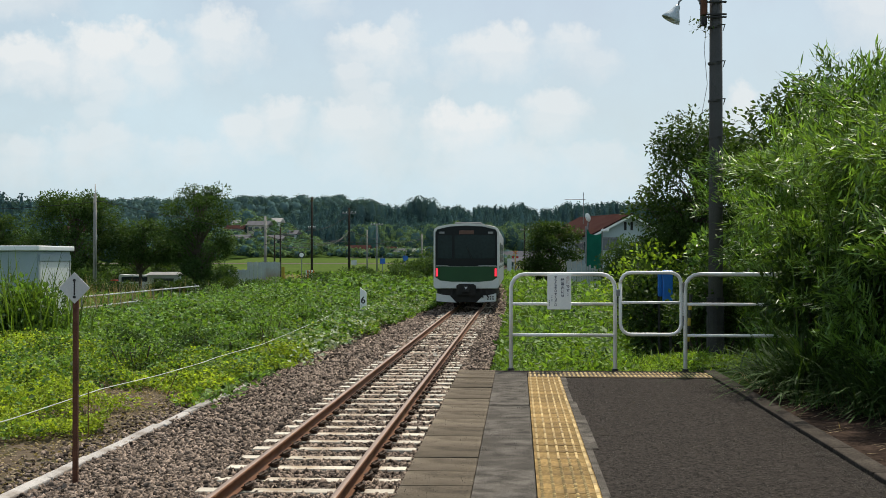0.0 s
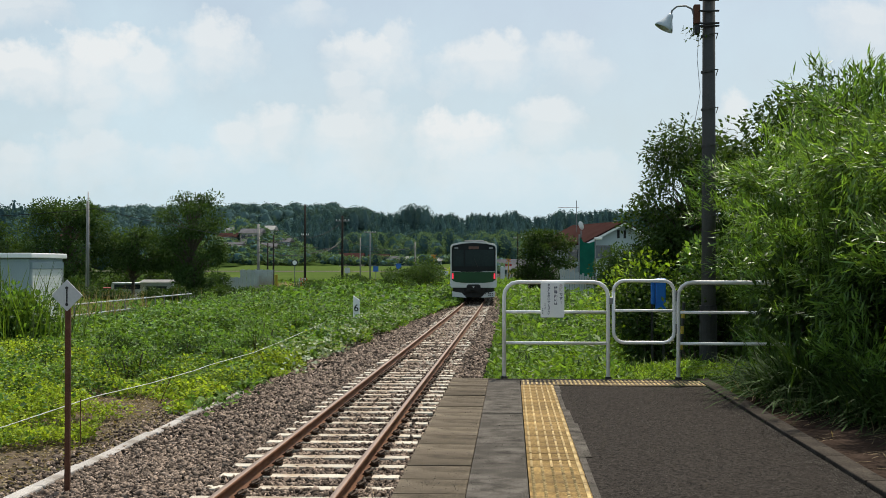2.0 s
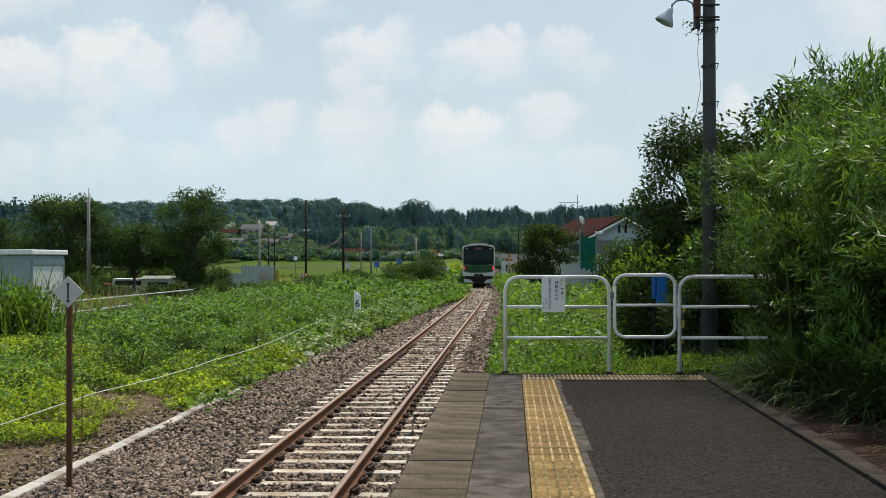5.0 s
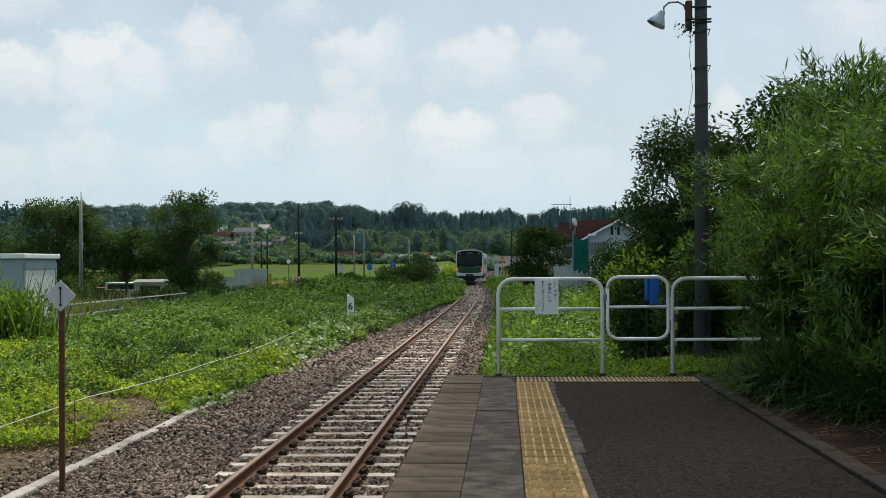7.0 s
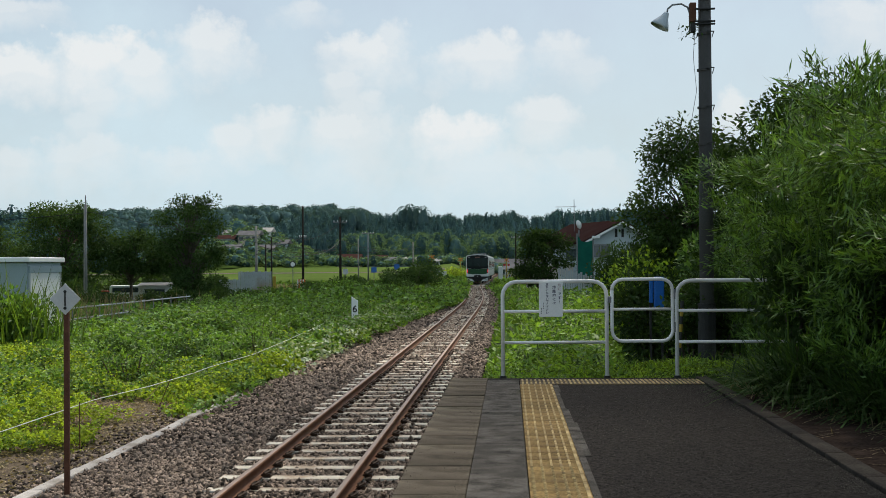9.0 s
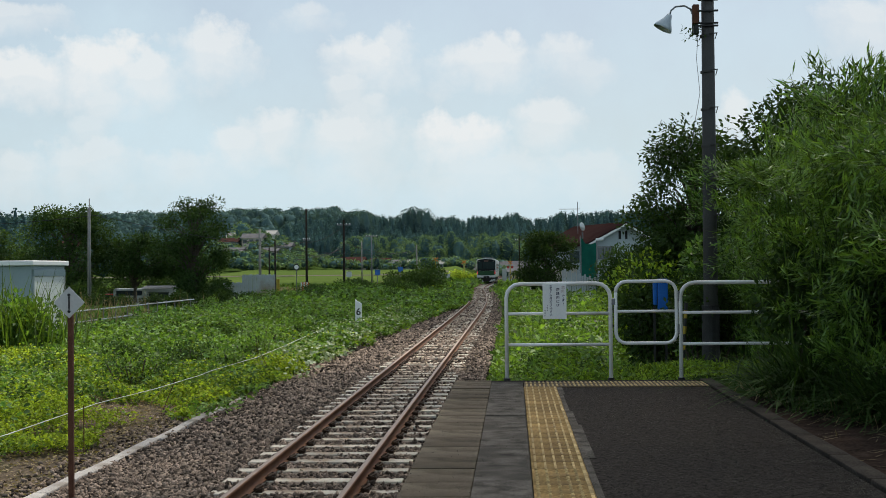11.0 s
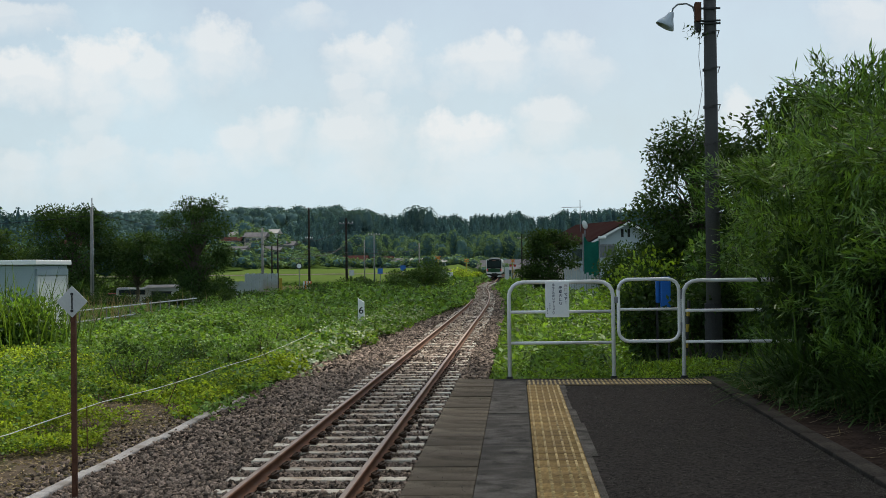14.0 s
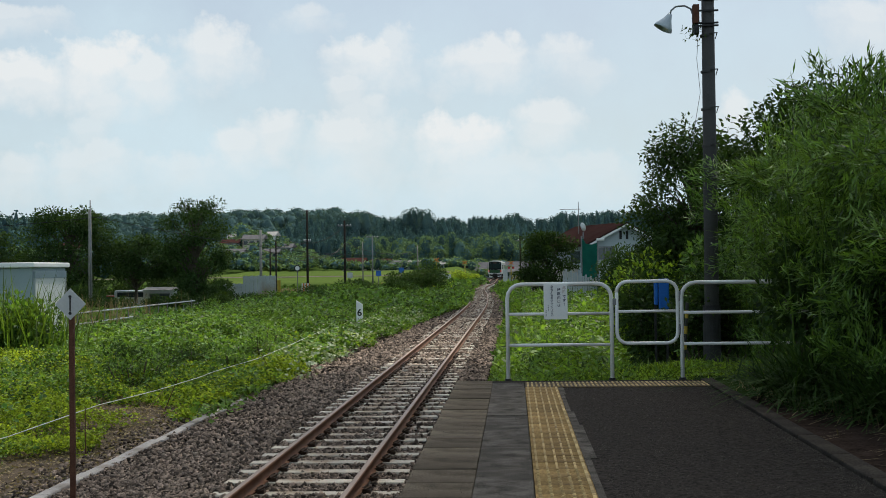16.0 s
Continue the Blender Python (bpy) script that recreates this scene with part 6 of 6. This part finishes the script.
def build_buildings():
    # the white gabled house with a red roof
    b = thing("gabled_house", "white house with a dark red gabled roof and blue-grey windows", "house", at=pose(7.2, 82, -0.7, 0, 0, 20))
    part("wall", cube(-2.1, 2.5, 0, 8, 0, 4.6), "house_wall", b)
    part("gable", prism([(-2.1, 4.6), (2.5, 4.6), (0.2, 5.72)], "y", 0, 8), "house_wall", b)
    for e in (-2.75, 3.15):
        z = 5.72 - abs(e - 0.2) * 1.12 / 2.3
        part("roof", prism([(e, z), (0.2, 5.74), (0.2, 5.9), (e, z + 0.16)], "y", -0.5, 8.4), "red_roof", b, "dark red metal roof")
        part("fascia", prism([(e, z - 0.1), (0.2, 5.64), (0.2, 5.78), (e, z + 0.04)], "y", -0.54, -0.503), "white", b)
    for x in (-0.12, 0.35):
        part("vent", cube(x, x + 0.16, -0.05, 0.02, 4.75, 5.3), "under", b)
    for x0, x1 in ((-1.85, -0.55), (1.1, 2.2)):
        w = part("window", cube(x0, x1, -0.05, 0.02, 3.4, 4.2), "window", b)
        part("window_frame", cube(x0 - 0.06, x1 + 0.06, -0.09, -0.02, 4.2, 4.28), "steel", w)
        part("mullion", cube((x0 + x1) / 2 - 0.04, (x0 + x1) / 2 + 0.04, -0.09, -0.04, 3.4, 4.2), "steel", w)
    part("side_window", cube(-2.16, -2.08, 2.0, 3.6, 3.2, 4.0), "window", b)
    part("porch", cube(-3.4, -2.1, 2.5, 8, 0, 3.0), "cream_wall", b)
    part("tarpaulin", cube(0.3, 1.9, -0.5, -0.1, 2.6, 3.1, 0.05), "blue", b, "blue plastic sheet")
    d = thing("satellite_dish", "white satellite dish on a pole", "dish", at=pose(4.75, 83, 0))
    part("mast", tube([(0, 0, -0.9), (0, 0, 4.6)], 0.05, 8), "steel", d)
    bm = bmesh.new()
    rings = [[bm.verts.new((r * math.cos(a), -0.12 + 1.2 * r * r, r * math.sin(a))) for a in [2 * math.pi * k / 16 for k in range(16)]] for r in (0.02, 0.12, 0.22, 0.31)]
    for p, q in zip(rings, rings[1:]):
        for k in range(16):
            bm.faces.new((p[k], p[(k + 1) % 16], q[(k + 1) % 16], q[k]))
    dish = part("reflector", bm, "white", d)
    dish.matrix_basis = pose(0, 0, 4.95, 15, 0, -60)
    a = thing("roof_antenna", "thin aluminium television antenna above the roof", "antenna", at=pose(4.6, 86, 0))
    part("mast", tube([(0, 0, 2.5), (0, 0, 6.8)], 0.025, 6), "steel", a)
    part("boom", tube([(-1.3, 0, 6.3), (0.15, 0, 6.3)], 0.02, 6), "steel", a)
    for j in range(10):
        part("element", tube([(-1.25 + 0.15 * j, -0.35, 6.3), (-1.25 + 0.15 * j, 0.35, 6.3)], 0.01, 5), "steel", a)
    n = thing("garden_net", "green netting stretched between slim poles", "net", at=pose(4.35, 70, -0.9))
    part("netting", prism([(-0.42, 0.2), (0.42, 0.2), (0.42, 4.5), (0.1, 4.4), (-0.2, 4.45), (-0.42, 4.8)], "y", 0, 0.02), "net", n)
    for x, h in ((-0.46, 4.9), (0.46, 4.7)):
        part("net_pole", tube([(x, 0, 0), (x, 0, h)], 0.04, 6), "steel", n)
    part("lamp_head", cube(0.4, 0.85, -0.06, 0.06, 4.6, 4.75, 0.03), "white", n)
    f = thing("tin_fence", "pale corrugated tin fence beside the garden", "fence", at=pose(3.25, 60, 0.0))
    for j in range(14):
        part("fence_board", cube(-0.85 + 0.12 * j, -0.75 + 0.12 * j, 0, 0.03, 0, 2.05 - 0.035 * j + 0.1 * (j % 2)), "zinc", f)
    # the blue sheet behind the fence
    c = thing("blue_tarpaulin", "bright blue plastic sheet hung over a rack", "tarpaulin", at=pose(2.58, 21.5, 0))
    part("sheet", cube(-0.05, 0.13, 0, 0.1, 1.42, 1.96, 0.02), "blue", c)
    part("fold", cube(-0.13, -0.06, 0.02, 0.09, 1.5, 1.95, 0.02), "blue", c)
    for x in (-0.1, 0.1):
        part("rack_leg", cube(x - 0.02, x + 0.02, 0.11, 0.14, 0.2, 1.9), "dark_steel", c)
    # roadside things on the far side of the field
    g = thing("guard_rail", "grey pipe guard rail along the road", "guard rail", at=pose(0, 0, 0))
    for j in range(16):
        y = 44 + 2 * j
        part("rail_post", tube([(-18.9 - 0.04 * (y - 50), y, -1.0), (-18.9 - 0.04 * (y - 50), y, 0.56)], 0.035, 6), "steel", g)
    for z in (0.02, 0.5):
        part("rail_pipe", tube([(-18.66, 44, z), (-19.9, 75, z - 0.06)], 0.035, 6), "zinc", g)
    w = thing("tin_fence", "blue-grey corrugated tin fence along a yard", "fence", at=pose(-26.6, 110, -0.8))
    for j in range(26):
        part("fence_sheet", cube(0.19 * j, 0.18 + 0.19 * j, 0.06 * (j % 2), 0.03 + 0.06 * (j % 2), 0, 1.9 + (0.7 if j > 9 else 0.0) + 0.03 * (j % 3)), "zinc", w)
    for i, (x, y, ww, hh, m) in enumerate(((-32.6, 112, 3.1, 2.3, "white"), (-35.6, 118, 2.4, 1.6, "cream_wall"))):
        house("roadside_store", x, y, ww, 3, hh, 0.25, m, "roof_grey", "small pale roadside store with a flat roof", windows=1, over=0.15, group="roadside stores")
    v = thing("parked_van", "white parked van half hidden by trees", "van", at=pose(-35.2, 112, -1.25))
    part("body", prism([(-1.9, 0.35), (1.9, 0.35), (1.9, 1.1), (1.3, 1.25), (0.9, 1.85), (-1.8, 1.9), (-1.9, 1.7)], "y", -0.8, 0.8, 0.06), "white", v)
    part("side_window", prism([(-1.6, 1.25), (1.1, 1.25), (0.8, 1.7), (-1.6, 1.7)], "y", -0.815, 0.815), "window", v)
    for x in (-1.2, 1.2):
        part("wheel", tube([(x, -0.82, 0.32), (x, 0.82, 0.32)], 0.32, 14), "under", v)
    r = thing("parked_car", "small red parked car beneath the trees", "car", at=pose(-37.6, 112, -1.25))
    part("body", prism([(-1.6, 0.3), (1.6, 0.3), (1.6, 0.85), (0.9, 0.95), (0.5, 1.4), (-1.0, 1.4), (-1.6, 0.95)], "y", -0.7, 0.7, 0.05), "signal_red", r)
    part("side_window", prism([(-1.0, 0.95), (0.75, 0.95), (0.42, 1.32), (-0.9, 1.32)], "y", -0.715, 0.715), "window", r)
    for x in (-1.0, 1.0):
        part("wheel", tube([(x, -0.72, 0.28), (x, 0.72, 0.28)], 0.28, 14), "under", r)
    w = thing("roadside_wall", "low grey concrete wall along the road", "wall", at=pose(-28, 90, -1.4))
    for j in range(10):
        part("wall_panel", cube(-14 + 2.0 * j, -12.03 + 2.0 * j, 0, 0.15, 0, 1.35, 0.01), "concrete", w)
    s = thing("speed_sign", "round white speed sign with a dark rim on a post", "sign", at=pose(-21.2, 118.5, 0))
    part("sign_post", tube([(0, 0, -1.2), (0, 0, 2.9)], 0.04, 6), "steel", s)
    part("disc", tube([(0, -0.06, 2.5), (0, -0.04, 2.5)], 0.32, 18), "dark_steel", s)
    part("disc_face", tube([(0, -0.075, 2.5), (0, -0.062, 2.5)], 0.22, 18), "white", s)
    o = thing("cable_guard", "orange and white striped guard at the foot of a pole", "barrier", at=pose(-20.5, 119.2, -1.3))
    for j in range(6):
        part("band", cube(-0.42 + 0.14 * j, -0.29 + 0.14 * j, 0, 0.1, 0, 2.3), "orange" if j % 2 else "white", o)
    y = thing("notice_board", "narrow bright yellow notice board", "sign", at=pose(-21.2, 109, -0.7))
    part("board", cube(-0.14, 0.14, 0, 0.05, 0.8, 2.1, 0.01), "warning_yellow", y)
    part("leg", tube([(0, 0.06, 0), (0, 0.06, 2.0)], 0.04, 6), "steel", y)
    # road signs across the paddy
    for x, yy, m, label in ((-20.5, 184, "sign_blue", "small blue road sign on a pole"), (-17.2, 186, "sign_blue", "small blue road sign on a pole"), (-24.6, 182, "plate_grey", "grey back of a road sign")):
        q = thing("road_sign", label, "sign", "road signs by the paddy", at=pose(x, yy, float(ground_z(x, yy)) - 0.2))
        part("sign_post", tube([(0, 0, 0), (0, 0, 3.6)], 0.06, 6), "steel", q)
        part("plate", cube(-0.4, 0.4, -0.08, -0.05, 2.4, 3.2, 0.02), m, q)
    # far houses
    for x, yy, ww, hh, rh, wl, rf, label in (
            (-44, 335, 6, 2.6, 1.5, "cream_wall", "red_roof", "far house with a reddish tiled roof"),
            (-37, 340, 5, 2.4, 1.4, "house_wall", "red_roof", "far house with a reddish tiled roof"),
            (-31, 335, 5, 2.2, 1.0, "house_wall", "tile_roof", "far shed with a grey roof"),
            (-26, 330, 4, 2.2, 0.9, "house_wall", "roof_grey", "far building with a pale roof"),
            (-21, 335, 4, 2.0, 0.9, "house_wall", "roof_grey", "far low building with a pale roof"),
            (-80, 352, 5.6, 1.9, 2.6, "house_wall", "roof_grey", "hillside temple hall with a high pale roof"),
            (-72, 351, 6.5, 2.2, 1.3, "white", "roof_grey", "white hillside house with a pale roof"),
            (-64.5, 340, 5.0, 2.6, 1.2, "house_wall", "tile_roof", "hillside house with weathered walls"),
            (-72, 336, 5.5, 2.8, 1.3, "cream_wall", "tile_roof", "hillside house with weathered walls"),
            (-66, 328, 5.0, 2.4, 1.1, "cream_wall", "tile_roof", "hillside house with weathered walls"),
            (-78, 334, 4.5, 2.6, 1.2, "house_wall", "red_roof", "hillside house with a reddish roof"),
            (-74, 322, 4.5, 2.4, 1.1, "house_wall", "tile_roof", "hillside house at the foot of the slope"),
            (-108, 330, 5, 4.2, 1.4, "house_wall", "tile_roof", "far house among trees"),
            (-118, 320, 5, 7.5, 1.6, "cream_wall", "red_roof", "far house with a red roof among trees"),
            (-6.5, 335, 9, 2.5, 2.2, "house_wall", "tile_roof", "village house with grey roof behind the crossing"),
            (1.8, 325, 8, 2.6, 2.2, "house_wall", "tile_roof", "village house with grey roof behind the crossing"),
            (1.0, 290, 4, 2.0, 1.2, "cream_wall", "tile_roof", "village outbuilding with grey roof"),
            (11, 300, 6, 3.0, 1.6, "house_wall", "roof_grey", "village house with pale roof"),
            (3.4, 100, 4, 2.2, 1.0, "cream_wall", "tile_roof", "low wooden garden outbuilding"),
            (12, 340, 6, 3.0, 2.0, "cream_wall", "tile_roof", "village house with grey roof")):
        house("far_house", x, yy, ww, 7 if yy > 200 else 3, hh, rh, wl, rf, label, group="far houses")
    # level crossing
    for x, yy, flip in ((-0.5, 232, 1), (-9.6, 240, 1), (-12.7, 200, 1)):
        q = thing("crossing_signal", "striped level crossing signal with twin red lamps", "crossing signal", "crossing signals", at=pose(x, yy, float(ground_z(x, yy)) - 0.1))
        part("signal_post", tube([(0, 0, 0), (0, 0, 4.2)], 0.09, 8), "warning_yellow", q)
        for sgn in (-1, 1):
            part("cross_board", prism([(-0.5 * sgn, 3.55), (-0.4 * sgn, 3.45), (0.5 * sgn, 4.05), (0.4 * sgn, 4.15)], "y", -0.1, -0.06), "orange", q)
            part("lamp", tube([(0.4 * sgn, -0.16, 2.9), (0.4 * sgn, 0.05, 2.9)], 0.24, 12), "signal_red" if x > -2 else "under", q)
        part("signal_box", cube(-0.35, 0.35, 0.1, 0.5, 0, 1.5, 0.02), "zinc", q)
    for x, yy, w2 in ((1.0, 228, 3.0),):
        q = thing("crossing_fence", "yellow and black striped crossing fence", "barrier", at=pose(x, yy, float(ground_z(x, yy)) - 0.1))
        for j in range(8):
            part("stripe_board", prism([(-1.5 + 0.38 * j, 0.6), (-1.3 + 0.38 * j, 0.6), (-1.0 + 0.38 * j, 1.4), (-1.2 + 0.38 * j, 1.4)], "y", 0, 0.06), "warning_yellow" if j % 2 == 0 else "under", q)
        for dx in (-1.5, 1.6):
            part("fence_post", tube([(dx, 0.05, 0), (dx, 0.05, 1.5)], 0.06, 6), "under", q)
    for x, yy, h in ((-1.5, 215, 2.6), (-11.2, 190, 2.1), (-10.2, 190, 1.8), (-7.6, 215, 1.2)):
        q = thing("relay_cabinet", "pale grey relay cabinet beside the line", "cabinet", "relay cabinets", at=pose(x, yy, float(ground_z(x, yy)) - 0.1))
        part("cabinet_body", cube(-0.4, 0.4, -0.3, 0.3, 0, h, 0.03), "zinc", q)
        part("cabinet_door", cube(-0.33, 0.33, -0.32, -0.3, 0.2, h - 0.15, 0.01), "plate_grey", q)


def build_fields():
    ys, xs = graded([(205, 305, 5)]), graded([(-66, -10, 4)])
    tagged(part("paddy_field", sheet("paddy_field", xs, ys, lambda x, y: ground_z(x, y) + 0.35), "paddy", None, smooth=True), "bright green rice paddy stretching to the woods", "field", kind="structure")
    n = 9000
    y = RNG.uniform(148, 166, n)
    x = RNG.uniform(-36, -9, n)
    P = np.stack([x, y, ground_z(x, y)], 1)
    D = RNG.normal(size=(n, 3)) * [0.3, 0.3, 0.1] + [0, 0, 1]
    tagged(part("maize_row", blades("maize_row", P, D, RNG.uniform(1.3, 2.4, n), 0.08, 0.4), "dry", None), "pale dry maize stalks at the field's edge", "maize", kind="stuff")
    y = RNG.uniform(146, 164, n)
    x = RNG.uniform(-36, -9, n)
    P = np.stack([x, y, ground_z(x, y)], 1)
    tagged(part("maize_leaves", blades("maize_leaves", P, RNG.normal(size=(n, 3)) * [0.4, 0.4, 0.1] + [0, 0, 1], RNG.uniform(1.0, 2.1, n), 0.09, 0.5), "grass", None), "green maize leaves at the field's edge", "maize", kind="stuff")
    tagged(part("far_road", sheet("far_road", graded([(-150, 40, 4)]), graded([(250, 256, 2)]), lambda x, y: ground_z(x, y) + 0.4), "old_asphalt", None), "narrow asphalt road to the level crossing", "road", kind="structure")


build_ground()
build_ballast()
build_track()
build_platform()
build_fence()
CARS = build_train()
CLOUD = build_cloud()
FAR_CLOUD = build_far_cloud()
build_marker()
build_lamp_pole()
build_poles()
build_fields()
build_buildings()
build_shed()
build_woods()
build_trees()
build_thicket()
build_right_weeds()
build_weeds()
motions()
